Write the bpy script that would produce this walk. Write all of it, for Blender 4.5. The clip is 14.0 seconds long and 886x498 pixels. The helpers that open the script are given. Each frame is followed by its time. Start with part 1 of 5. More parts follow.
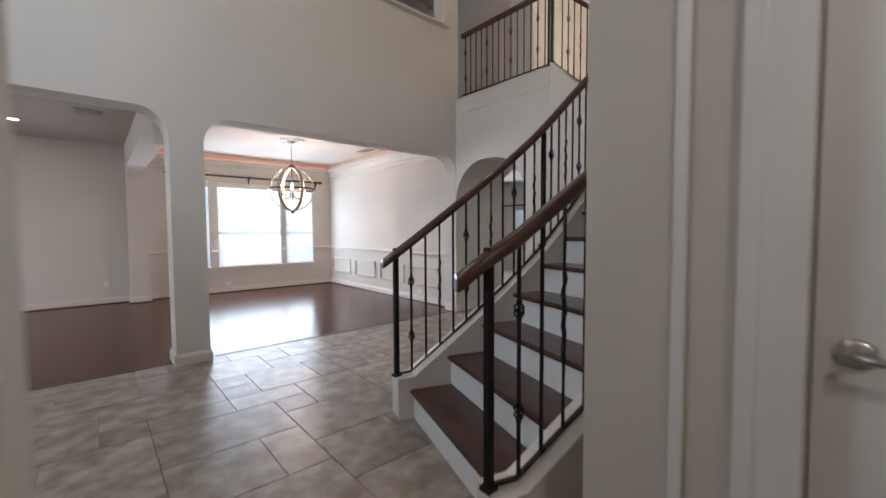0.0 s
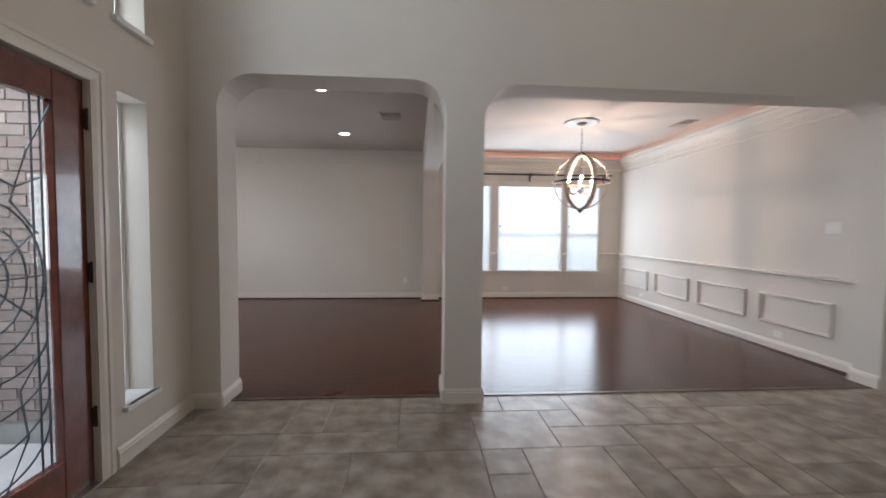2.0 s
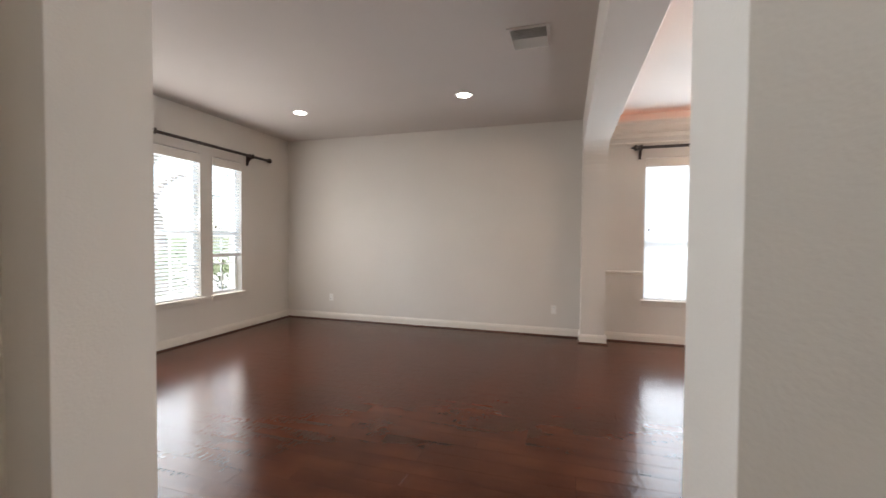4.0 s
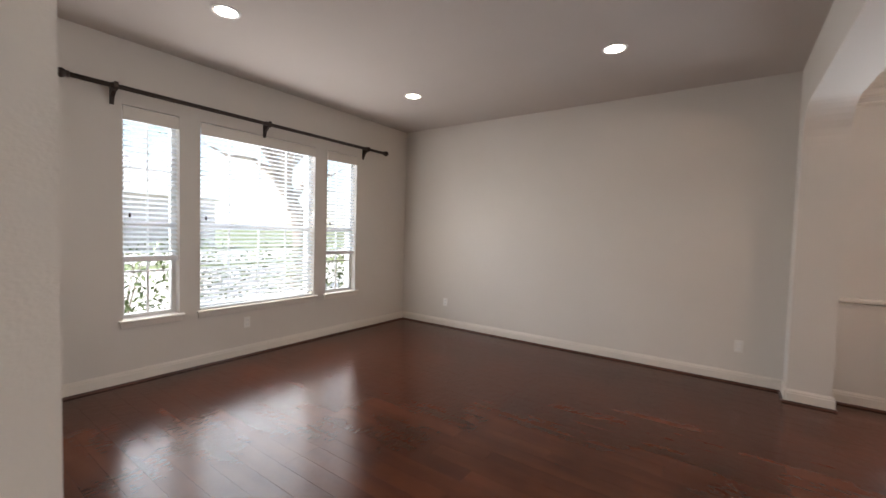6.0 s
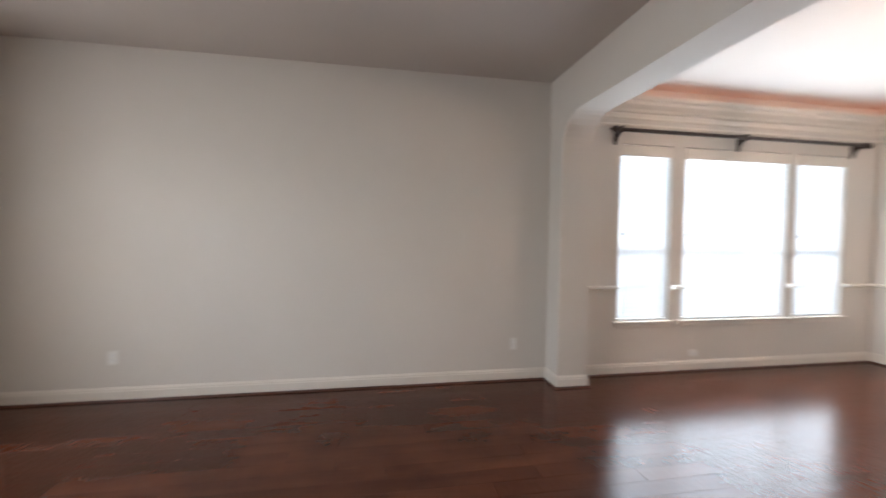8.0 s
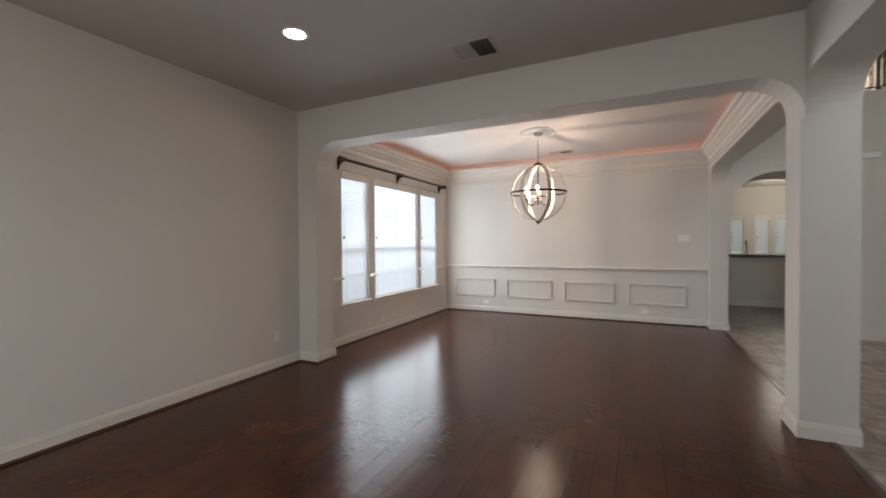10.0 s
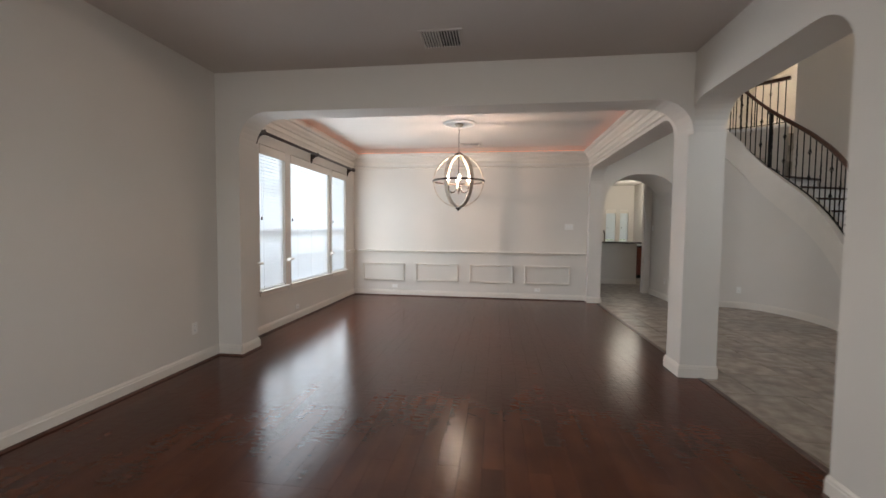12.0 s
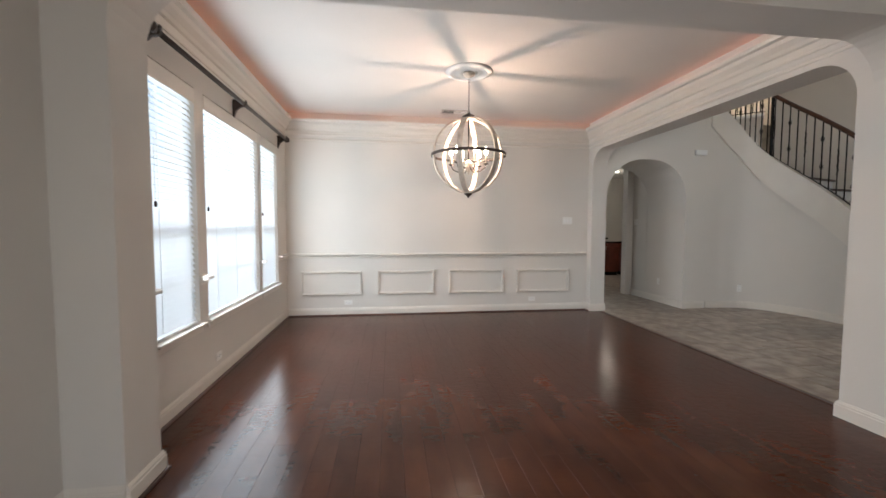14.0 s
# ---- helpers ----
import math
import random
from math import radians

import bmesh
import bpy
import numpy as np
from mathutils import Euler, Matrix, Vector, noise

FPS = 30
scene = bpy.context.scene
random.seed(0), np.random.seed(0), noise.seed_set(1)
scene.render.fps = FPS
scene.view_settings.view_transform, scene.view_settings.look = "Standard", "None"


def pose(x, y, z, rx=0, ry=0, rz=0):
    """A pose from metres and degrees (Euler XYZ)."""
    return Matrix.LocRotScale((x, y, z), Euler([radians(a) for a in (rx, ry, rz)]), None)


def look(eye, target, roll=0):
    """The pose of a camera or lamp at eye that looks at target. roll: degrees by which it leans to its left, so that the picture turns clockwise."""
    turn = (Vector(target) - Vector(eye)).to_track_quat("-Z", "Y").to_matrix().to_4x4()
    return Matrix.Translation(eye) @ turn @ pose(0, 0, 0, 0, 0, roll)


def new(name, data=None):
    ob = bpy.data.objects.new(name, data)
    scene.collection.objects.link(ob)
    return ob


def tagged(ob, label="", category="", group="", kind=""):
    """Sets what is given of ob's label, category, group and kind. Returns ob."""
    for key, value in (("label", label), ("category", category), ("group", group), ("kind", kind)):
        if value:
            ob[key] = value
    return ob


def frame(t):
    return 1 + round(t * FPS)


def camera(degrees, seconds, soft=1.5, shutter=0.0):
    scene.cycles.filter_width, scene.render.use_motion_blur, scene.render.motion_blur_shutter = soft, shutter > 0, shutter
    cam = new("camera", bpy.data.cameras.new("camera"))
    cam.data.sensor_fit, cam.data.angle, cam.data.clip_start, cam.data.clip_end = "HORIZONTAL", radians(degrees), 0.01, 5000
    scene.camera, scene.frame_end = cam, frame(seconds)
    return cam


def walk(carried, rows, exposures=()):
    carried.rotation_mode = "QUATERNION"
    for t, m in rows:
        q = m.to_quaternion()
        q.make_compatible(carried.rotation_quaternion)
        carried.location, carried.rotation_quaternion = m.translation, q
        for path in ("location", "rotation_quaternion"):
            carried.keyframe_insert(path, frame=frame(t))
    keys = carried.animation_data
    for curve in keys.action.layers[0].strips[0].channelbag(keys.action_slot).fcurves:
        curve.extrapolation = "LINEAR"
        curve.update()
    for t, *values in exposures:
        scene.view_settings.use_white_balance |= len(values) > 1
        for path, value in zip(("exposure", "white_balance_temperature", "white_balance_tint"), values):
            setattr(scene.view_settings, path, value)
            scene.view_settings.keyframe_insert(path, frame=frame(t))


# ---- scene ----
cam = camera(95.7, 14.0, 1.5, 0.5)
PATH = [
    (0, (0.541, -1.09, 1.333), (1.854, 0.416, 1.234), -0.3),
    (0.4, (0.708, -0.846, 1.381), (1.95, 0.718, 1.28), -0.6),
    (0.5, (0.742, -0.78, 1.373), (1.922, 0.831, 1.275), -0.4),
    (0.8, (0.778, -0.554, 1.392), (1.808, 1.157, 1.278), 0.5),
    (1, (0.819, -0.442, 1.407), (1.713, 1.344, 1.303), 0.1),
    (1.3, (0.892, -0.184, 1.398), (1.569, 1.695, 1.301), 0.4),
    (1.5, (0.894, 0.002, 1.393), (1.406, 1.933, 1.293), 0.0),
    (2, (0.885, 0.468, 1.354), (1.023, 2.461, 1.261), 0.5),
    (2.5, (0.833, 1.065, 1.324), (0.855, 3.063, 1.234), 0.5),
    (3, (0.81, 1.717, 1.364), (0.627, 3.706, 1.261), 0.5),
    (3.5, (0.793, 2.231, 1.337), (0.372, 4.187, 1.243), 0.7),
    (4, (0.842, 2.79, 1.319), (0.252, 4.71, 1.266), 0.4),
    (4.2, (0.858, 2.884, 1.35), (0.196, 4.78, 1.285), 0.4),
    (6.5, (0.303, 3.847, 1.382), (-0.887, 5.453, 1.302), 1.8),
    (7, (-0.045, 4.097, 1.326), (-0.896, 5.906, 1.256), 1.5),
    (7.5, (-0.379, 4.546, 1.406), (-0.704, 6.518, 1.319), 1.2),
    (8, (-0.687, 4.732, 1.405), (-0.332, 6.699, 1.338), 0.8),
    (8.5, (-1.14, 4.72, 1.369), (-0.102, 6.429, 1.35), 0.1),
    (9, (-1.643, 4.789, 1.357), (-0.178, 6.15, 1.351), -0.3),
    (11.5, (-2.945, 5.096, 1.38), (-0.998, 5.548, 1.294), 0.3),
    (12, (-2.788, 5.557, 1.338), (-0.807, 5.820, 1.240), 0.6),
    (12.5, (-2.388, 5.979, 1.356), (-0.399, 6.144, 1.24), 0.5),
    (13, (-1.968, 6.418, 1.357), (0.027, 6.498, 1.236), 0.6),
    (13.5, (-1.421, 6.707, 1.304), (0.574, 6.618, 1.192), -0.0),
    (14, (-0.934, 6.957, 1.313), (1.046, 6.695, 1.201), 0.2),
]
EXPOSURES = [(0.0, 1.15, 5980, 10), (0.5, 0.97, 5990, 10), (1.0, 1.1, 6000, 10), (1.3, 1.08, 6050, 10), (2.0, 0.97, 6150, 10), (2.5, 0.9, 6200, 10), (3.0, 0.95, 6250, 10), (3.5, 1.2, 6350, 10), (4.0, 1.55, 6500, 10), (6.5, 1.22, 6600, 13), (7.0, 1.22, 6400, 12), (7.5, 1.42, 6250, 11), (8.0, 1.35, 6300, 10), (8.5, 0.97, 6400, 10), (9.0, 0.64, 6450, 10), (11.5, 0.68, 6500, 9), (12.5, 0.77, 6500, 9), (14.0, 0.92, 6400, 8)]
walk(cam, [(t, look(eye, target, roll)) for t, eye, target, roll in PATH], EXPOSURES)

# ---- plan, in metres: x east, y north ----
H1 = 2.90            # ceiling of the lower rooms
H2 = 3.37            # upper floor
HF = 6.0             # foyer ceiling
LX0, LX1 = -3.59, 1.03       # living room, west and east
NY = 8.43            # north wall
DX0, DX1 = 1.32, 5.06        # dining room
AY0, AY1 = 3.55, 3.862        # arcade wall
FX = -0.78           # front door wall
EX = 4.94            # east foyer wall
SY = -2.6            # south end
FE = 10.8            # far east wall

# ---- world, sun, lamps of daylight, added fill lamps ----
world = bpy.data.worlds.new("sky")
scene.world = world
world.use_nodes = True
wt = world.node_tree
bg = wt.nodes["Background"]
sky = wt.nodes.new("ShaderNodeTexSky")
sky.sky_type = "NISHITA"
sky.sun_disc = False
sky.sun_elevation, sky.sun_rotation = radians(51), radians(189)
wt.links.new(sky.outputs[0], bg.inputs[0])
bg.inputs[1].default_value = 0.15


def lamp(name, kind, m, energy, color=(1, 1, 1), **extra):
    data = bpy.data.lights.new(name, kind)
    data.energy, data.color = energy, color
    for key, value in extra.items():
        if key == "size":
            data.size = value
        elif key == "size_y":
            data.shape, data.size_y = "RECTANGLE", value
        elif key == "radius":
            data.shadow_soft_size = value
        elif key == "angle":
            data.angle = value
        elif key == "spot":
            data.spot_size, data.spot_blend = value, 0.9
        elif key == "spread":
            data.spread = value
    ob = new(name, data)
    ob.matrix_world = m
    return ob


lamp("sun", "SUN", look((0, 0, 0), (0.1, 0.62, -0.78)), 5.0, (1.0, 0.95, 0.88), angle=radians(12))
DAY = (0.84, 0.92, 1.0)
lamp("daylight_dining", "AREA", look((3.19, NY - 0.03, 1.45), (3.19, 0, 1.3)), 38, DAY, size=2.75, size_y=1.75)
lamp("daylight_living", "AREA", look((LX0 + 0.03, 6.1, 1.45), (5, 6.1, 1.2)), 16, (1.0, 0.95, 0.92), size=2.6, size_y=1.75)
# Two lamps added outdoors to whiten the blinds, on top of the sky.
lamp("dining_blind_fill", "AREA", look((3.19, NY + 0.9, 1.6), (3.19, 0, 1.4)), 48, DAY, size=3.0, size_y=2.0)
lamp("living_blind_fill", "AREA", look((LX0 - 0.9, 6.1, 1.7), (5, 6.1, 1.4)), 52, DAY, size=3.0, size_y=2.0)
lamp("daylight_foyer", "AREA", look((FX - 0.3, 1.9, 3.9), (5, 2.2, 2.0)), 46, DAY, size=2.3, size_y=2.6)
for y in (1.285, 2.985):
    lamp("daylight_sidelight", "AREA", look((FX - 0.19, y, 1.22), (3, y, 1.1)), 0.9, DAY, size=0.22, size_y=1.7)
lamp("daylight_family", "AREA", look((FE - 0.04, 5.9, 1.4), (5, 4.6, 0.8)), 40, DAY, size=3.8, size_y=1.3)
# Unseen lamp added within the porch to brighten its brick.
lamp("porch_fill", "AREA", look((FX - 0.9, 2.0, 3.0), (FX - 1.4, 2.4, 0.5)), 26, DAY, size=1.2, size_y=1.2)

# ---- materials ----


def material(name, color, rough=0.5, metal=0.0, scale=3.0, vary=0.08, bump=0.0, bump_scale=60.0, spec=0.5, coat=0.0, random_shade=0.0):
    m = bpy.data.materials.new(name)
    m.use_nodes = True
    nt = m.node_tree
    b = nt.nodes["Principled BSDF"]
    b.inputs["Roughness"].default_value, b.inputs["Metallic"].default_value = rough, metal
    b.inputs["Specular IOR Level"].default_value = spec
    b.inputs["Coat Weight"].default_value = coat
    co = nt.nodes.new("ShaderNodeTexCoord")
    n1 = nt.nodes.new("ShaderNodeTexNoise")
    n1.inputs["Scale"].default_value, n1.inputs["Detail"].default_value = scale, 6
    nt.links.new(co.outputs["Object"], n1.inputs["Vector"])
    ramp = nt.nodes.new("ShaderNodeValToRGB")
    ramp.color_ramp.elements[0].position, ramp.color_ramp.elements[1].position = 0.3, 0.7
    ramp.color_ramp.elements[0].color = (*[c * (1 - vary) for c in color], 1)
    ramp.color_ramp.elements[1].color = (*[min(1, c * (1 + vary)) for c in color], 1)
    nt.links.new(n1.outputs["Fac"], ramp.inputs["Fac"])
    out = ramp.outputs["Color"]
    if random_shade:
        info = nt.nodes.new("ShaderNodeObjectInfo")
        mul = nt.nodes.new("ShaderNodeMapRange")
        mul.inputs["To Min"].default_value, mul.inputs["To Max"].default_value = 1 - random_shade, 1 + random_shade
        nt.links.new(info.outputs["Random"], mul.inputs["Value"])
        hsv = nt.nodes.new("ShaderNodeHueSaturation")
        nt.links.new(mul.outputs[0], hsv.inputs["Value"])
        nt.links.new(out, hsv.inputs["Color"])
        out = hsv.outputs["Color"]
    nt.links.new(out, b.inputs["Base Color"])
    if bump:
        n2 = nt.nodes.new("ShaderNodeTexNoise")
        n2.inputs["Scale"].default_value, n2.inputs["Detail"].default_value = bump_scale, 4
        nt.links.new(co.outputs["Object"], n2.inputs["Vector"])
        bp = nt.nodes.new("ShaderNodeBump")
        bp.inputs["Strength"].default_value, bp.inputs["Distance"].default_value = bump, 0.004
        nt.links.new(n2.outputs["Fac"], bp.inputs["Height"])
        nt.links.new(bp.outputs["Normal"], b.inputs["Normal"])
    return m


def stretch(m, factor, wave):
    """Stretch a material's noises along x, and lay low scraped waves across it."""
    nt = m.node_tree
    co = next(n for n in nt.nodes if n.type == "TEX_COORD")
    info = nt.nodes.new("ShaderNodeObjectInfo")
    add = nt.nodes.new("ShaderNodeVectorMath")
    add.operation = "MULTIPLY_ADD"
    add.inputs[1].default_value = factor
    scale = nt.nodes.new("ShaderNodeVectorMath")
    scale.operation = "SCALE"
    scale.inputs[0].default_value = (37.0, 19.0, 5.0)
    nt.links.new(info.outputs["Random"], scale.inputs["Scale"])
    nt.links.new(co.outputs["Object"], add.inputs[0])
    nt.links.new(scale.outputs[0], add.inputs[2])
    for n in nt.nodes:
        if n.type == "TEX_NOISE":
            nt.links.new(add.outputs[0], n.inputs["Vector"])
            if wave and n.inputs["Scale"].default_value > 10:
                n.inputs["Detail"].default_value = 1.5
                n.inputs["Distortion"].default_value = wave
    return m


def patches(m, size, low, high):
    """Wide soft patches of wear over a material, as large as size in metres."""
    nt = m.node_tree
    b = nt.nodes["Principled BSDF"]
    geo = nt.nodes.new("ShaderNodeNewGeometry")
    n = nt.nodes.new("ShaderNodeTexNoise")
    n.inputs["Scale"].default_value, n.inputs["Detail"].default_value = 1 / size, 3
    nt.links.new(geo.outputs["Position"], n.inputs["Vector"])
    rng = nt.nodes.new("ShaderNodeMapRange")
    rng.inputs["From Min"].default_value, rng.inputs["From Max"].default_value = 0.35, 0.65
    rng.inputs["To Min"].default_value, rng.inputs["To Max"].default_value = low, high
    nt.links.new(n.outputs["Fac"], rng.inputs["Value"])
    hsv = nt.nodes.new("ShaderNodeHueSaturation")
    nt.links.new(rng.outputs[0], hsv.inputs["Value"])
    nt.links.new(b.inputs["Base Color"].links[0].from_socket, hsv.inputs["Color"])
    nt.links.new(hsv.outputs["Color"], b.inputs["Base Color"])


def glow(name, color, strength):
    m = bpy.data.materials.new(name)
    m.use_nodes = True
    b = m.node_tree.nodes["Principled BSDF"]
    b.inputs["Base Color"].default_value = (*color, 1)
    b.inputs["Emission Color"].default_value = (*color, 1)
    b.inputs["Emission Strength"].default_value = strength
    return m


M_WALL = material("wall_paint", (0.62, 0.58, 0.53), 0.75, vary=0.02, scale=1.2, bump=0.25, bump_scale=110, spec=0.25)
M_FOYER = material("foyer_paint", (0.62, 0.57, 0.51), 0.75, vary=0.02, scale=1.2, bump=0.25, bump_scale=110, spec=0.25)
# Ceilings: living room and foyer darker in base colour than the dining room.
M_CEIL = material("ceiling_darker", (0.52, 0.472, 0.432), 0.85, vary=0.02, scale=1.5, bump=0.4, bump_scale=90, spec=0.2)
M_DCEIL = material("dining_ceiling_lighter", (0.66, 0.62, 0.58), 0.85, vary=0.02, scale=1.5, bump=0.4, bump_scale=90, spec=0.2)
M_TRIM = material("trim_paint", (0.66, 0.61, 0.545), 0.4, vary=0.02, scale=5, spec=0.45)
M_WHITE = material("white_paint", (0.76, 0.75, 0.73), 0.4, vary=0.02, scale=5, spec=0.45)
M_IRON = material("wrought_iron", (0.018, 0.016, 0.015), 0.42, 0.6, scale=40, vary=0.3, bump=0.3, bump_scale=120)
M_RAIL = material("rail_wood", (0.070, 0.027, 0.016), 0.3, scale=14, vary=0.3, bump=0.1, coat=0.3)
M_TREAD = material("tread_wood", (0.060, 0.025, 0.016), 0.33, scale=9, vary=0.35, bump=0.15, bump_scale=30, coat=0.2)
M_ROD = material("curtain_rod_bronze", (0.035, 0.022, 0.016), 0.45, 0.3, scale=25, vary=0.3)
M_STEEL = material("satin_nickel", (0.55, 0.54, 0.52), 0.3, 1.0, scale=20, vary=0.05)
M_PLATE = material("plate_plastic", (0.72, 0.70, 0.66), 0.35, vary=0.01)
M_BLIND = material("blind_vinyl", (0.80, 0.80, 0.79), 0.45, vary=0.02, scale=8)
M_TILE = material("travertine_tile", (0.245, 0.198, 0.158), 0.33, scale=7.0, vary=0.46, bump=0.25, bump_scale=14, random_shade=0.17)
M_GROUT = material("grout", (0.29, 0.25, 0.215), 0.85, scale=30, vary=0.15, bump=0.4, bump_scale=150)
M_PLANK = material("hickory_plank", (0.064, 0.0190, 0.0094), 0.20, scale=5.0, vary=0.30, bump=0.32, bump_scale=30, random_shade=0.04, spec=0.22)
stretch(M_PLANK, (0.22, 1.0, 1.0), 0.0)
for n in M_PLANK.node_tree.nodes:
    if n.type == "TEX_NOISE" and n.inputs["Scale"].default_value > 10:
        ripple = M_PLANK.node_tree.nodes.new("ShaderNodeVectorMath")
        ripple.operation = "MULTIPLY"
        ripple.inputs[1].default_value = (5.0, 0.45, 1.0)
        n.inputs["Detail"].default_value = 1.0
        M_PLANK.node_tree.links.new(n.inputs["Vector"].links[0].from_socket, ripple.inputs[0])
        M_PLANK.node_tree.links.new(ripple.outputs[0], n.inputs["Vector"])
stretch(M_TREAD, (1.0, 0.4, 1.0), 0.3)
stretch(M_TILE, (1.0, 1.0, 1.0), 0.0)
patches(M_PLANK, 0.45, 0.80, 1.20)
patches(M_TILE, 0.14, 0.88, 1.12)
clouds = next(n for n in M_TILE.node_tree.nodes if n.type == "VALTORGB").color_ramp
clouds.elements[0].position, clouds.elements[1].position = 0.36, 0.66
clouds.elements[0].color, clouds.elements[1].color = (0.180, 0.140, 0.110, 1), (0.340, 0.292, 0.246, 1)
vein = clouds.elements.new(0.47)
vein.color = (0.240, 0.196, 0.158, 1)
M_GLOWLAMP = glow("lamp_glow", (1.0, 0.93, 0.82), 14)
M_BULB = glow("bulb_glow", (1.0, 0.86, 0.66), 30)
M_OUT = material("far_white", (0.7, 0.7, 0.7), 0.9)

# ---- mesh helpers ----


def mesh_object(name, bm, mat, parent=None, label="", smooth=False):
    me = bpy.data.meshes.new(name)
    bmesh.ops.recalc_face_normals(bm, faces=bm.faces)
    bm.to_mesh(me)
    bm.free()
    if smooth:
        for p in me.polygons:
            p.use_smooth = True
    me.materials.append(mat)
    ob = new(name, me)
    if parent is not None:
        ob.parent = parent
    return tagged(ob, label)


def thing(name, place, label, category, group="", rz=0.0):
    ob = new(name)
    ob.matrix_world = pose(*place, 0, 0, rz)
    bpy.context.view_layer.update()
    return tagged(ob, label, category, group)


def structure(ob):
    return tagged(ob, kind="structure")


def add_box(bm, x0, x1, y0, y1, z0, z1, bevel=0.0):
    vs = [bm.verts.new(p) for p in ((x0, y0, z0), (x1, y0, z0), (x1, y1, z0), (x0, y1, z0), (x0, y0, z1), (x1, y0, z1), (x1, y1, z1), (x0, y1, z1))]
    fs = [bm.faces.new([vs[i] for i in f]) for f in ((3, 2, 1, 0), (4, 5, 6, 7), (0, 1, 5, 4), (1, 2, 6, 5), (2, 3, 7, 6), (3, 0, 4, 7))]
    if bevel:
        es = list({e for f in fs for e in f.edges})
        bmesh.ops.bevel(bm, geom=es, offset=bevel, segments=2, affect="EDGES", profile=0.5)


def box(name, x0, x1, y0, y1, z0, z1, mat, parent=None, bevel=0.0, label=""):
    bm = bmesh.new()
    add_box(bm, x0, x1, y0, y1, z0, z1, bevel)
    return mesh_object(name, bm, mat, parent, label)


def extrude_outline(name, pts, axis, a, b, mat, parent=None, smooth_bevel=0.0, label=""):
    """A solid from a flat outline of (u, v) points: axis 'y' lays u on x and v on z, 'x' lays u on y and v on z, 'z' lays them on x and y."""
    bm = bmesh.new()

    def at(u, v, w):
        return {"y": (u, w, v), "x": (w, u, v), "z": (u, v, w)}[axis]
    lo = [bm.verts.new(at(u, v, a)) for u, v in pts]
    hi = [bm.verts.new(at(u, v, b)) for u, v in pts]
    bm.faces.new(lo)
    bm.faces.new(hi[::-1])
    n = len(pts)
    for i in range(n):
        bm.faces.new((lo[i], lo[(i + 1) % n], hi[(i + 1) % n], hi[i]))
    if smooth_bevel:
        es = [e for e in bm.edges if len(e.link_faces) == 2 and e.calc_face_angle(0) > 1.2]
        es = [e for e in es if min(v.co.z for v in e.verts) > -0.001 and max(v.co.z for v in e.verts) > 0.02]
        bmesh.ops.bevel(bm, geom=es, offset=smooth_bevel, segments=3, affect="EDGES", profile=0.5, clamp_overlap=True)
    bmesh.ops.triangulate(bm, faces=[f for f in bm.faces if len(f.verts) > 4])
    return mesh_object(name, bm, mat, parent, label)


def opening(u0, u1, top, r, n=8):
    """The edge of an opening with rounded upper corners, from its left foot to its right foot."""
    pts = [(u0, 0.0)]
    pts += [(u0 + r - r * math.cos(i / n * math.pi / 2), top - r + r * math.sin(i / n * math.pi / 2)) for i in range(n + 1)]
    pts += [(u1 - r + r * math.sin(i / n * math.pi / 2), top - r + r * math.cos(i / n * math.pi / 2)) for i in range(n + 1)]
    return pts + [(u1, 0.0)]


def wall_with_holes(name, axis, a, b, u0, u1, z0, z1, holes, mat):
    """A wall between a and b in thickness, with rectangular holes (u0, u1, z0, z1)."""
    us = sorted({u0, u1, *[h[0] for h in holes], *[h[1] for h in holes]})
    zs = sorted({z0, z1, *[h[2] for h in holes], *[h[3] for h in holes]})
    bm = bmesh.new()
    cache = {}

    def v(u, z, w):
        key = (u, z, w)
        if key not in cache:
            cache[key] = bm.verts.new((u, w, z) if axis == "y" else (w, u, z))
        return cache[key]

    def solid(i, j):
        if not (0 <= i < len(us) - 1 and 0 <= j < len(zs) - 1):
            return False
        cu, cz = (us[i] + us[i + 1]) / 2, (zs[j] + zs[j + 1]) / 2
        return not any(h[0] < cu < h[1] and h[2] < cz < h[3] for h in holes)
    for i in range(len(us) - 1):
        for j in range(len(zs) - 1):
            if not solid(i, j):
                continue
            p, q, r, s = us[i], us[i + 1], zs[j], zs[j + 1]
            for w in (a, b):
                bm.faces.new((v(p, r, w), v(q, r, w), v(q, s, w), v(p, s, w)))
            if not solid(i - 1, j):
                bm.faces.new((v(p, r, a), v(p, s, a), v(p, s, b), v(p, r, b)))
            if not solid(i + 1, j):
                bm.faces.new((v(q, r, a), v(q, s, a), v(q, s, b), v(q, r, b)))
            if not solid(i, j - 1):
                bm.faces.new((v(p, r, a), v(q, r, a), v(q, r, b), v(p, r, b)))
            if not solid(i, j + 1):
                bm.faces.new((v(p, s, a), v(q, s, a), v(q, s, b), v(p, s, b)))
    return structure(mesh_object(name, bm, mat))


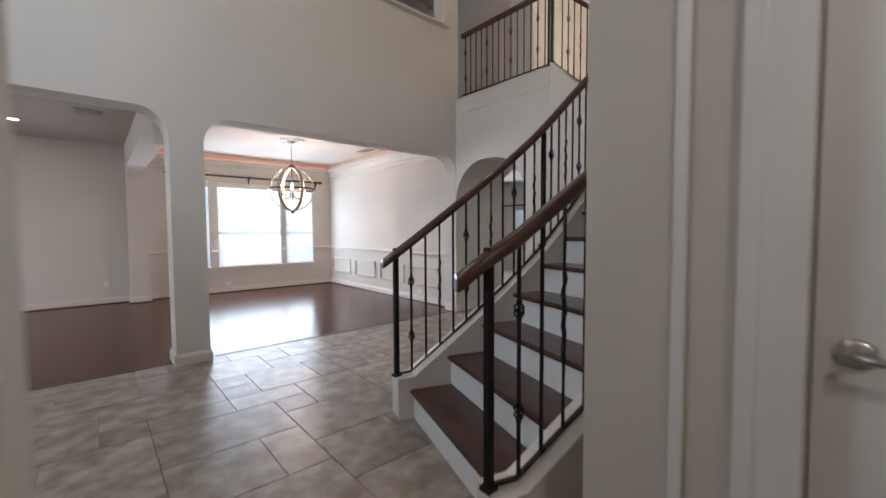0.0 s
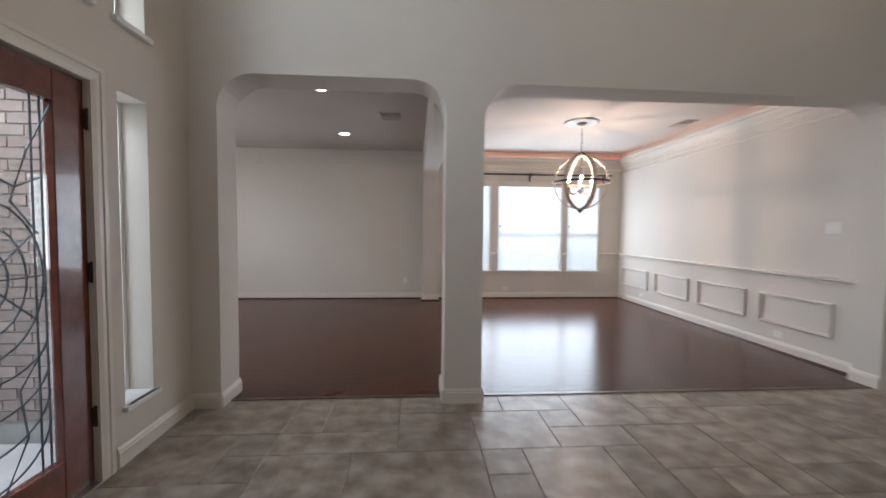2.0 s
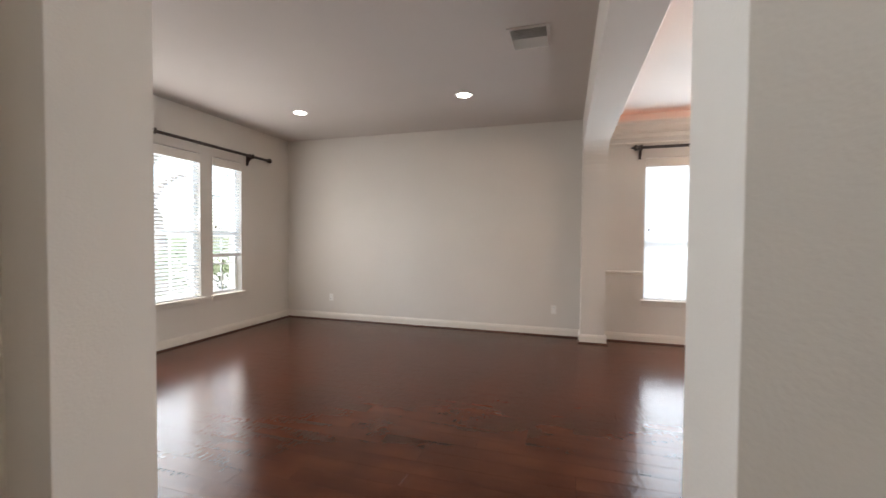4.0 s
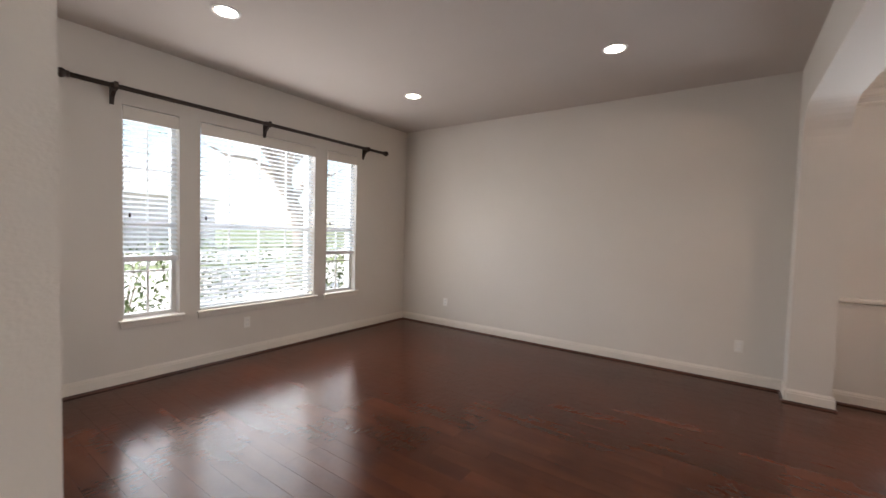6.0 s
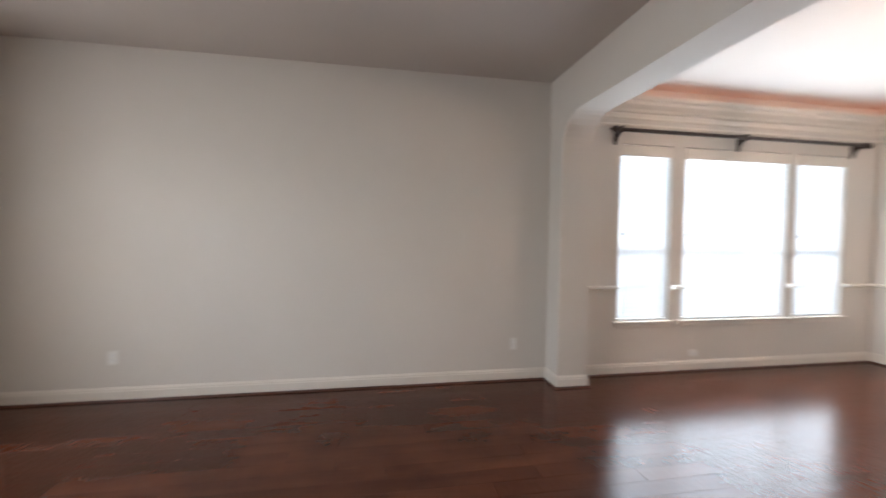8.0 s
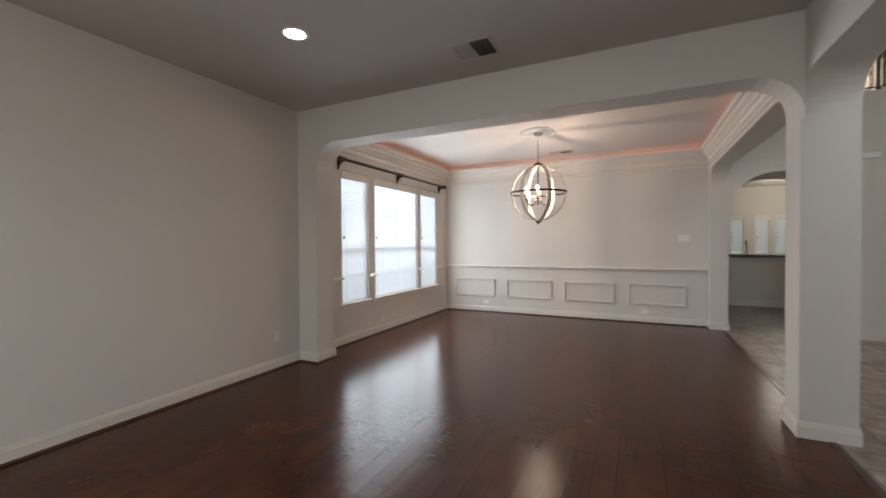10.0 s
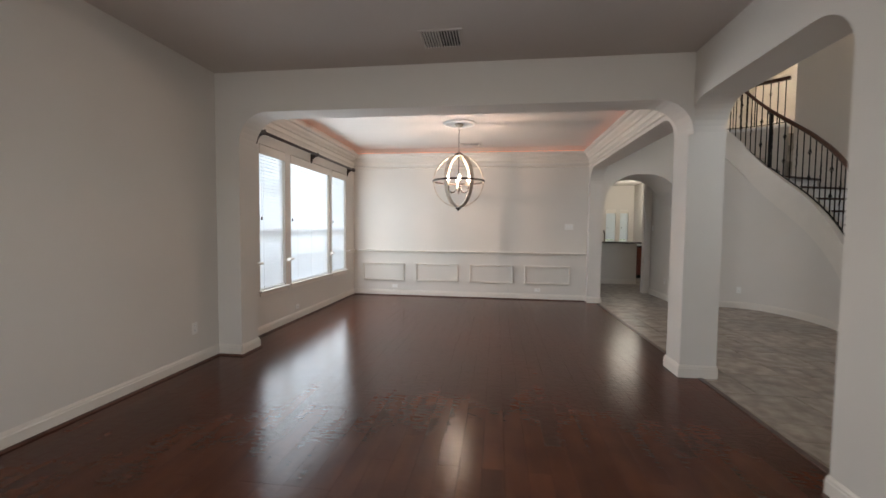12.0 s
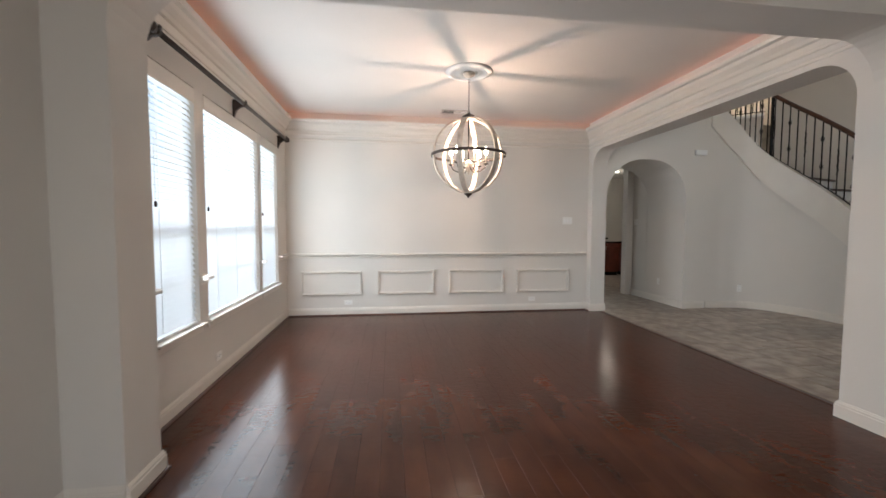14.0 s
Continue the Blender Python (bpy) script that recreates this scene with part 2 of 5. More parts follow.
def sweep(name, path, profile, mat, parent=None, closed=False, label="", smooth=False, up=(0, 0, 1)):
    """A profile of (out, up) points, out to the path's left, drawn along a path of 3D points with mitred corners."""
    path = [Vector(p) for p in path]
    n = len(path)
    bm = bmesh.new()
    rings = []
    for i, p in enumerate(path):
        before = path[(i - 1) % n] if closed or i > 0 else None
        after = path[(i + 1) % n] if closed or i < n - 1 else None
        d0 = (p - before) if before is not None else (after - p)
        d1 = (after - p) if after is not None else d0
        a0, a1 = Vector((-d0.y, d0.x, 0)).normalized(), Vector((-d1.y, d1.x, 0)).normalized()
        side = (a0 + a1)
        side = side / max(0.2, side.length_squared / 2)
        rings.append([bm.verts.new(p + side * u + Vector((0, 0, 1)) * w) for u, w in profile])
    m = len(profile)
    for i in range(n if closed else n - 1):
        r0, r1 = rings[i], rings[(i + 1) % n]
        for j in range(m):
            bm.faces.new((r0[j], r0[(j + 1) % m], r1[(j + 1) % m], r1[j]))
    if not closed:
        bm.faces.new(rings[0])
        bm.faces.new(rings[-1][::-1])
    return mesh_object(name, bm, mat, parent, label, smooth)


def tube_points(bm, pts, r, seg=8, twist=0.0, square=False):
    pts = [Vector(p) for p in pts]
    rings = []
    for i, p in enumerate(pts):
        d = (pts[min(i + 1, len(pts) - 1)] - pts[max(i - 1, 0)]).normalized()
        ref = Vector((0, 0, 1)) if abs(d.z) < 0.95 else Vector((1, 0, 0))
        a = d.cross(ref).normalized()
        b = d.cross(a)
        rr = r[i] if isinstance(r, (list, tuple)) else r
        rings.append([bm.verts.new(p + (a * math.cos(t) + b * math.sin(t)) * rr) for t in [2 * math.pi * j / seg + math.pi / seg + twist * i for j in range(seg)]])
    for r0, r1 in zip(rings, rings[1:]):
        for j in range(seg):
            bm.faces.new((r0[j], r0[(j + 1) % seg], r1[(j + 1) % seg], r1[j]))
    bm.faces.new(rings[0][::-1])
    bm.faces.new(rings[-1])


def tube(name, pts, r, mat, parent=None, seg=8, label="", twist=0.0, smooth=True):
    bm = bmesh.new()
    tube_points(bm, pts, r, seg, twist)
    return mesh_object(name, bm, mat, parent, label, smooth)


def lathe(name, profile, mat, parent=None, seg=20, at=(0, 0, 0), label="", ring=False):
    bm = bmesh.new()
    rings = []
    for r, z in profile:
        rings.append([bm.verts.new((at[0] + r * math.cos(2 * math.pi * j / seg), at[1] + r * math.sin(2 * math.pi * j / seg), at[2] + z)) for j in range(seg)])
    for r0, r1 in zip(rings, rings[1:]):
        for j in range(seg):
            bm.faces.new((r0[j], r0[(j + 1) % seg], r1[(j + 1) % seg], r1[j]))
    if ring:
        for j in range(seg):
            bm.faces.new((rings[-1][j], rings[-1][(j + 1) % seg], rings[0][(j + 1) % seg], rings[0][j]))
    else:
        bm.faces.new(rings[0][::-1])
        bm.faces.new(rings[-1])
    return mesh_object(name, bm, mat, parent, label, True)


# ---- the stair's line: the inner ends of the treads by number, smoothed ----
RISE = H2 / 16
WIDE = 1.26
INNER = [(0, 1.935, 1.255), (1, 2.205, 1.14), (3, 2.72, 0.94), (5, 3.21, 0.77), (7, 3.68, 0.70), (8.5, 4.08, 0.71), (10.2, 4.53, 0.83), (11.6, 4.84, 1.0), (13, 5.02, 1.24), (14.5, 5.072, 1.58), (16, 5.072, 1.92), (18, 5.072, 2.4)]


def inner(k):
    for i in range(len(INNER) - 1):
        if INNER[i][0] <= k <= INNER[i + 1][0] or i == len(INNER) - 2:
            break
    def slope(j):
        a, b = INNER[max(j - 1, 0)], INNER[min(j + 1, len(INNER) - 1)]
        return Vector(((b[1] - a[1]) / (b[0] - a[0]), (b[2] - a[2]) / (b[0] - a[0])))
    k0, k1 = INNER[i][0], INNER[i + 1][0]
    s, h = (k - k0) / (k1 - k0), k1 - k0
    p0, p1 = Vector(INNER[i][1:]), Vector(INNER[i + 1][1:])
    return p0 * (2 * s**3 - 3 * s * s + 1) + slope(i) * h * (s**3 - 2 * s * s + s) + p1 * (3 * s * s - 2 * s**3) + slope(i + 1) * h * (s**3 - s * s)


def right_of(k):
    d = inner(k + 0.05) - inner(k - 0.05)
    a = radians(4.5) * max(0.0, 1 - k / 8)
    x, y = d.y, -d.x
    return Vector((x * math.cos(a) - y * math.sin(a), x * math.sin(a) + y * math.cos(a))).normalized()


def across(k, w):
    return inner(k) + right_of(k) * w


# ---- large structure ----
def baseboard(name, path, mat=M_TRIM, h=0.115):
    prof = [(0, 0), (0.016, 0), (0.016, h * 0.72), (0.012, h * 0.78), (0.012, h * 0.86), (0.007, h * 0.93), (0.004, h), (0, h)]
    ob = sweep(name, [(x, y, 0.0) for x, y in path], prof, mat)
    ob["label"] = ""
    return structure(ob)


# floors
structure(box("floor_living", LX0 - 0.3, DX1 + 0.1, AY0 + 0.02, NY + 0.3, -0.12, -0.016, M_GROUT))
structure(box("floor_foyer", FX - 0.05, FE, SY, AY0 + 0.02, -0.12, -0.012, M_GROUT))
structure(box("floor_family", DX1 + 0.25, FE, AY0 + 0.02, 8.2, -0.12, -0.012, M_GROUT))

# arcade wall between foyer and the two rooms, one outline
out = [(LX0 - 0.25, 0), *opening(-0.57, 1.115, 2.49, 0.26), *opening(1.41, 4.93, 2.48, 0.28), (EX + 0.25, 0), (EX + 0.25, H1 + 0.4), (LX0 - 0.25, H1 + 0.4)]
arcade = structure(extrude_outline("wall_arcade", out, "y", AY0, AY1, M_WALL, smooth_bevel=0.03))


def thin_eastwards(ob):
    """The foyer face of the arcade wall runs 8 cm northwards from the column to the east wall."""
    bm = bmesh.new()
    bm.from_mesh(ob.data)
    bmesh.ops.bisect_plane(bm, geom=bm.verts[:] + bm.edges[:] + bm.faces[:], plane_co=(1.45, 0, 0), plane_no=(1, 0, 0))
    for v in bm.verts:
        if v.co.y < 3.7 and v.co.x > 1.451:
            v.co.y += 0.08 * (v.co.x - 1.45) / 3.48
    bm.to_mesh(ob.data)
    bm.free()


thin_eastwards(arcade)
wall_with_holes("wall_foyer_upper", "y", AY0, AY1, FX - 0.25, EX + 0.05, H1 + 0.4, HF, [(2.2, 4.70, 4.42, 5.5)], M_FOYER)
thin_eastwards(bpy.data.objects["wall_foyer_upper"])
structure(box("trim_upper_opening", 2.16, 4.74, AY0 - 0.03, AY1 + 0.03, 4.39, 4.423, M_TRIM, bevel=0.008))
structure(box("wall_upper_room", FX, EX + 0.02, 6.4, 6.5, H1 + 0.4, HF, M_FOYER))
# beam between living and dining
pts = opening(AY1 - 0.004, 8.17, 2.50, 0.30)[1:] + [(NY + 0.05, 0.0), (NY + 0.05, H1 + 0.2), (AY1 - 0.004, H1 + 0.2)]
structure(extrude_outline("beam_wall", pts, "x", LX1, DX0, M_WALL, smooth_bevel=0.03))

FW = [(4.83, 5.26, 0.55, 2.37), (5.44, 6.75, 0.55, 2.37), (6.93, 7.42, 0.55, 2.37)]
DW = [(1.79, 2.39, 0.55, 2.36), (2.54, 3.85, 0.55, 2.36), (3.96, 4.62, 0.55, 2.36)]
wall_with_holes("wall_west", "x", LX0 - 0.22, LX0, AY0, NY + 0.22, -0.1, H1 + 0.3, FW, M_WALL)
wall_with_holes("wall_north", "y", NY, NY + 0.22, LX0, DX1 + 0.2, -0.1, H1 + 0.3, DW, M_WALL)
structure(box("wall_dining_east", DX1, DX1 + 0.2, AY1, NY, -0.1, H1 + 0.3, M_WALL))
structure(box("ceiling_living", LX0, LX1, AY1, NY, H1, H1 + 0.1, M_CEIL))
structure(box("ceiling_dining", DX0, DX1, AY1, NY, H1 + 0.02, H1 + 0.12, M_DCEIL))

# foyer
DOOR = (1.62, 2.66, -0.1, 2.10)
SL = [(1.16, 1.41, 0.31, 2.12), (2.86, 3.11, 0.31, 2.12)]
UP = [(2.86, 3.11, 2.50, 4.9), (1.62, 2.66, 2.50, 4.9), (1.16, 1.41, 2.50, 4.9)]
wall_with_holes("wall_front", "x", FX - 0.22, FX, SY, AY0, -0.1, HF, [DOOR, *SL, *UP], M_FOYER)
pass_arch = opening(2.27, 3.622, 2.375, 0.60, 12)
out = [(1.72, 0), *pass_arch, (3.629, 0), (3.629, H2 - 0.242), (1.72, H2 - 0.242)]
structure(extrude_outline("wall_foyer_east", out, "x", EX, EX + 0.96, M_WALL, smooth_bevel=0.015))
structure(box("wall_south", FX, FE, SY - 0.2, SY, -0.1, HF, M_FOYER))
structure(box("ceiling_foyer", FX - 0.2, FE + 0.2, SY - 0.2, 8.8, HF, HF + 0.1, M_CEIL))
structure(box("upper_floor", EX - 0.003, FE, 1.9, 8.2, H2 - 0.24, H2, M_FOYER))
structure(box("upper_floor_south", EX + 1.4, FE, SY, 1.9, H2 - 0.24, H2, M_TRIM))
structure(box("upper_floor_landing", EX - 0.0, EX + 1.42, 1.86, 1.9, H2 - 0.24, H2, M_TRIM))

FAMW = [(4.78, 5.91, 0.84, 2.05), (6.0, 7.16, 0.84, 2.05), (1.75, 2.05, 1.0, 2.03), (1.36, 1.62, 1.0, 2.03), (2.3, 2.6, 1.0, 2.03)]
wall_with_holes("wall_far_east", "x", FE, FE + 0.2, SY, 8.2, -0.1, HF, FAMW + [(0.36, 0.84, 1.0, 1.9)], M_WALL)
structure(box("wall_kitchen_return", FE - 1.0, FE, 1.08, 1.2, -0.1, 2.8, M_WALL))
structure(box("wall_family_north", DX1 + 0.2, FE, 8.0, 8.2, -0.1, H2, M_WALL))
structure(box("ceiling_family", EX + 0.95, FE, 0.0, 8.0, 2.80, 2.85, M_WALL))
structure(box("wall_passage_south", EX + 0.965, EX + 1.6, 2.13, 2.269, -0.1, 2.8, M_WALL))
structure(box("wall_passage_north", EX + 0.965, EX + 1.1, 3.623, 3.86, -0.1, 2.8, M_WALL))
structure(box("wall_kitchen_west", EX + 1.45, EX + 1.6, -0.5, 2.13, -0.1, 2.8, M_WALL))
structure(box("wall_upper_east", 8.6, 8.8, SY, 9.0, H2, HF, M_FOYER))
structure(box("wall_upper_north", EX + 0.02, 8.8, 5.6, 5.8, H2, HF, M_FOYER))

# hall: the wall end beside the stair, its door, and the opening's other side
HX = 1.70
wall_with_holes("wall_hall_east", "x", HX, HX + 0.14, SY, -0.44, -0.1, HF, [(-1.80, -0.96, -0.1, 2.03)], M_FOYER)
structure(box("trim_corner_bead", HX - 0.012, HX - 0.001, -0.725, -0.69, 0, 2.6, M_WHITE, bevel=0.004))
structure(box("wall_stair_back", HX + 0.14, 9.0, -0.92, -0.76, -0.1, HF, M_FOYER))
structure(box("wall_hall_west", FX, 0.485, -0.64, -0.5, -0.1, 2.7, M_FOYER, bevel=0.01))
structure(box("wall_hall_upper", FX, HX, -0.64, -0.5, 2.7, HF, M_FOYER))
structure(box("wall_closet", HX + 0.5, HX + 0.6, SY, -0.62, -0.1, 2.6, M_FOYER))

# stair (one thing with treads, risers, curbs, rails)
stair = thing("staircase", (2.1, 1.2, 0), "curved staircase with dark wood treads, white risers and iron balusters", "staircase")
S = stair.matrix_world.inverted()


def local(p):
    return S @ Vector(p)


CURB = 0.16


def tread(k):
    steps = 6
    bm = bmesh.new()
    e0, e1 = k - 0.10, k + 1.04
    a = [across(e0, 0.0), across(e0, WIDE)]
    b = [across(e1, 0.0), across(e1, WIDE)]
    zt, zb = RISE * k, RISE * k - 0.032
    q = [a[0], a[1], b[1], b[0]]
    lo = [bm.verts.new(local((p.x, p.y, zb))) for p in q]
    hi = [bm.verts.new(local((p.x, p.y, zt))) for p in q]
    bm.faces.new(lo[::-1])
    bm.faces.new(hi)
    for i in range(4):
        bm.faces.new((lo[i], lo[(i + 1) % 4], hi[(i + 1) % 4], hi[i]))
    bmesh.ops.bevel(bm, geom=[e for e in bm.edges if e.calc_length() > 0.3], offset=0.009, segments=2, affect="EDGES")
    mesh_object("tread", bm, M_TREAD, stair, "dark-stained wooden tread")
    bm = bmesh.new()
    q = [across(k, 0), across(k, WIDE), across(k + 0.07, WIDE), across(k + 0.07, 0)]
    lo = [bm.verts.new(local((p.x, p.y, RISE * (k - 1)))) for p in q]
    hi = [bm.verts.new(local((p.x, p.y, zb))) for p in q]
    bm.faces.new(lo[::-1])
    bm.faces.new(hi)
    for i in range(4):
        bm.faces.new((lo[i], lo[(i + 1) % 4], hi[(i + 1) % 4], hi[i]))
    mesh_object("riser", bm, M_WHITE, stair, "white painted riser")


for k in range(1, 16):
    tread(k)


def ribbon(name, ks, w0, w1, low, high, mat, parent, label=""):
    """A curved wall strip along the stair: between w0 and w1 across, from height low(k) to high(k)."""
    bm = bmesh.new()
    rings = []
    for k in ks:
        p, q = across(k, w0), across(k, w1)
        ring = [(p.x, p.y, low(k)), (q.x, q.y, low(k)), (q.x, q.y, high(k)), (p.x, p.y, high(k))]
        rings.append([bm.verts.new(local(v) if parent else v) for v in ring])
    for r0, r1 in zip(rings, rings[1:]):
        for j in range(4):
            bm.faces.new((r0[j], r0[(j + 1) % 4], r1[(j + 1) % 4], r1[j]))
    bm.faces.new(rings[0])
    bm.faces.new(rings[-1][::-1])
    return mesh_object(name, bm, mat, parent, label, False)


def slope_at(k):
    return max(0.0, RISE * (k - 1))


KS = [0.62 + i * 0.2 for i in range(77)]
LAST = 16.0
ks_in = [k for k in KS if k <= LAST]
ribbon("inner_curb", ks_in, -CURB, 0.0, lambda k: max(0.0, slope_at(k) - 0.20), lambda k: slope_at(k) + RISE + 0.08, M_TRIM, stair, "cream painted sloping curb")
structure(ribbon("wall_under_stair", [k for k in KS if 0.6 < k < 16.3], -CURB + 0.03, -0.01, lambda k: 0.0, lambda k: max(0.03, min(slope_at(k) - 0.16, H2 - 0.2)), M_WALL, None))
ribbon("outer_curb", [k for k in KS if k <= 5.4], WIDE - 0.06, WIDE + CURB - 0.06, lambda k: 0.0, lambda k: slope_at(k) + RISE + 0.08, M_TRIM, stair, "cream painted sloping curb")
structure(ribbon("wall_stair_outer", [k for k in KS if 5.3 <= k <= 11.8], WIDE, WIDE + 0.15, lambda k: 0.0, lambda k: HF, M_FOYER, None))


structure(ribbon("wall_stair_outer_low", [k for k in KS if k >= 11.7] + [16.5, 17, 17.5, 18], WIDE, WIDE + 0.15, lambda k: 0.0, lambda k: H2 - 0.002, M_FOYER, None))


def handrail(name, ks, w, height):
    bm = bmesh.new()
    prof = [(-0.032, -0.02), (-0.032, 0.012), (-0.022, 0.032), (0, 0.038), (0.022, 0.032), (0.032, 0.012), (0.032, -0.02), (0.02, -0.034), (-0.02, -0.034)]
    rings = []
    for k in ks:
        c, n = across(k, w), right_of(k)
        rings.append([bm.verts.new(local((c.x + n.x * u, c.y + n.y * u, height(k) + v))) for u, v in prof])
    m = len(prof)
    for r0, r1 in zip(rings, rings[1:]):
        for j in range(m):
            bm.faces.new((r0[j], r0[(j + 1) % m], r1[(j + 1) % m], r1[j]))
    bm.faces.new(rings[0])
    bm.faces.new(rings[-1][::-1])
    return mesh_object(name, bm, M_RAIL, stair, "dark reddish wooden handrail", True)


def top_of(k):
    return slope_at(k) + RISE + 0.08


RAIL_UP = 0.94
RAISE = 0.06
OUTER = WIDE - 0.06      # the low rail's side of the lower steps
handrail("handrail", [0.35] + ks_in, -CURB / 2, lambda k: RISE * (k - 1) + RISE + 0.08 + RAIL_UP)
handrail("handrail", [0.22] + [k for k in KS if k <= 5.4], OUTER + CURB / 2, lambda k: RISE * k + 0.08 + RAIL_UP + RAISE)


def bar(bm, x, y, z0, z1, r=0.008, turn=0.0):
    tube_points(bm, [(x, y, z0 + (z1 - z0) * i / 6) for i in range(7)], r, 4, turn)


def basket(bm, x, y, z, h=0.075, r=0.023):
    for a in range(4):
        tube_points(bm, [(x + r * math.sin(math.pi * i / 6) * math.cos(a * 1.571 + i * 0.5), y + r * math.sin(math.pi * i / 6) * math.sin(a * 1.571 + i * 0.5), z - h / 2 + h * i / 6) for i in range(7)], 0.0048, 4)
    for s in (-1, 1):
        tube_points(bm, [(x, y, z + s * h / 2 - 0.006), (x, y, z + s * h / 2 + 0.006)], 0.012, 6)


def baluster(x, y, z0, z1, kind, parent, to_local):
    bm = bmesh.new()
    bar(bm, 0, 0, 0, z1 - z0, 0.0085, 0.0 if kind != "twist" else 0.5)
    if kind == "basket":
        basket(bm, 0, 0, (z1 - z0) * 0.28)
        basket(bm, 0, 0, (z1 - z0) * 0.72)
    if kind == "twist":
        tube_points(bm, [(0.004 * math.cos(i * 1.2), 0.004 * math.sin(i * 1.2), (z1 - z0) * (0.3 + 0.4 * i / 16)) for i in range(17)], 0.0105, 4, 0.5)
    ob = mesh_object("baluster", bm, M_IRON, parent, {"basket": "black iron baluster with two twisted baskets", "twist": "black iron baluster with a twisted middle"}.get(kind, ""))
    ob.location = to_local((x, y, z0))
    return ob


def newel(x, y, z0, z1, parent, to_local):
    bm = bmesh.new()
    add_box(bm, -0.016, 0.016, -0.016, 0.016, 0, z1 - z0, 0.003)
    add_box(bm, -0.028, 0.028, -0.028, 0.028, 0, 0.02, 0.003)
    ob = mesh_object("newel", bm, M_IRON, parent, "black square iron newel post")
    ob.location = to_local((x, y, z0))


def balusters_along(ks, w, newels, up=0.0):
    for i, k in enumerate(ks):
        c = across(k, w)
        z0, z1 = top_of(k) + 0.02, top_of(k) + RAIL_UP + up - 0.03
        if any(abs(k - n) < 0.12 for n in newels):
            continue
        baluster(c.x, c.y, z0, z1, ("basket", "plain", "twist", "plain")[i % 4], stair, local)
    for n in newels:
        c = across(n, w)
        newel(c.x, c.y, top_of(n) - 0.005, top_of(n) + RAIL_UP + up - 0.03, stair, local)


balusters_along([1.05 + 0.385 * i for i in range(38)], -CURB / 2, [0.66, 5.3, 11.2, 15.9])
balusters_along([1.05 + 0.385 * i for i in range(11)], OUTER + CURB / 2, [0.66, 5.3], RAISE)
for w, ks in ((-CURB / 2, ks_in), (OUTER + CURB / 2, [k for k in KS if k <= 5.4])):
    ribbon("bottom_bar", ks, w - 0.012, w + 0.012, lambda k: top_of(k) + 0.012, lambda k: top_of(k) + 0.022, M_IRON, stair, "thin black iron bottom bar")

# balcony rail
balcony = thing("balcony_rail", (EX + 0.06, 1.95, H2), "upper landing guard rail with wood handrail and black iron balusters", "railing")
B = balcony.matrix_world.inverted()
bx = EX + 0.06
box("handrail", -0.032, 0.032, 0.0, AY0 - 1.95, RAIL_UP - 0.01, RAIL_UP + 0.055, M_RAIL, balcony, 0.014, "dark reddish wooden handrail")
box("bottom_bar", -0.012, 0.012, 0.0, AY0 - 1.95, 0.05, 0.06, M_IRON, balcony)
for i in range(14):
    y = 1.95 + 0.06 + i * 0.112
    if y < AY0 - 0.03:
        baluster(bx, y, H2 + 0.05, H2 + RAIL_UP, "basket" if i % 4 == 1 else "plain", balcony, lambda p: B @ Vector(p))
newel(bx, 1.95, H2, H2 + RAIL_UP, balcony, lambda p: B @ Vector(p))

# ---- trim of the rooms ----
G = 0.002
baseboard("baseboard_living", [(LX1 - G, 8.17 - G), (LX1 - G, NY - G), (LX0 + G, NY - G), (LX0 + G, AY1 + G), (-0.57, AY1 + G), (-0.57 + 0.002, AY1), (-0.57 + 0.002, AY0), (-0.57, AY0 - G), (FX + G, AY0 - G), (FX + G, 2.78)][::-1][::-1])
baseboard("baseboard_pier", [(DX0 + G, NY - G), (DX0 + G, 8.17 - G), (LX1 - G, 8.17 - G)])
baseboard("baseboard_dining", [(4.93 - G, 3.63), (4.93 - G, AY1 + G), (DX1 - G, AY1 + G), (DX1 - G, NY - G), (DX0 + G, NY - G)])
baseboard("baseboard_column", [(1.115 - G, AY0 - G), (1.115 - G, AY1 + G), (1.41 + G, AY1 + G), (1.41 + G, AY0 - G), (1.115 - G, AY0 - G)])
baseboard("baseboard_passage", [(EX - G, 1.9), (EX - G, 2.27), (EX + 1.45, 2.27 + G)])
baseboard("baseboard_passage_north", [(EX + 0.96, 3.622 - G), (4.925, 3.622 - G)])
bb = [across(k, -CURB + 0.026) for k in [0.8 + 0.5 * i for i in range(31)]]
baseboard("baseboard_stair", [(p.x, p.y) for p in bb])


def shoe(name, path):
    ob = sweep(name, [(x, y, 0.0) for x, y in path], [(0.016, 0), (0.030, 0), (0.029, 0.010), (0.024, 0.016), (0.016, 0.018)], M_TREAD)
    return structure(ob)


shoe("shoe_living", [(DX0 + G, NY - G), (DX0 + G, 8.17 - G), (LX1 - G, 8.17 - G), (LX1 - G, NY - G), (LX0 + G, NY - G), (LX0 + G, AY1 + G), (-0.57, AY1 + G)])
shoe("shoe_dining", [(4.93 - G, AY1 + G), (DX1 - G, AY1 + G), (DX1 - G, NY - G), (DX0 + G, NY - G)])

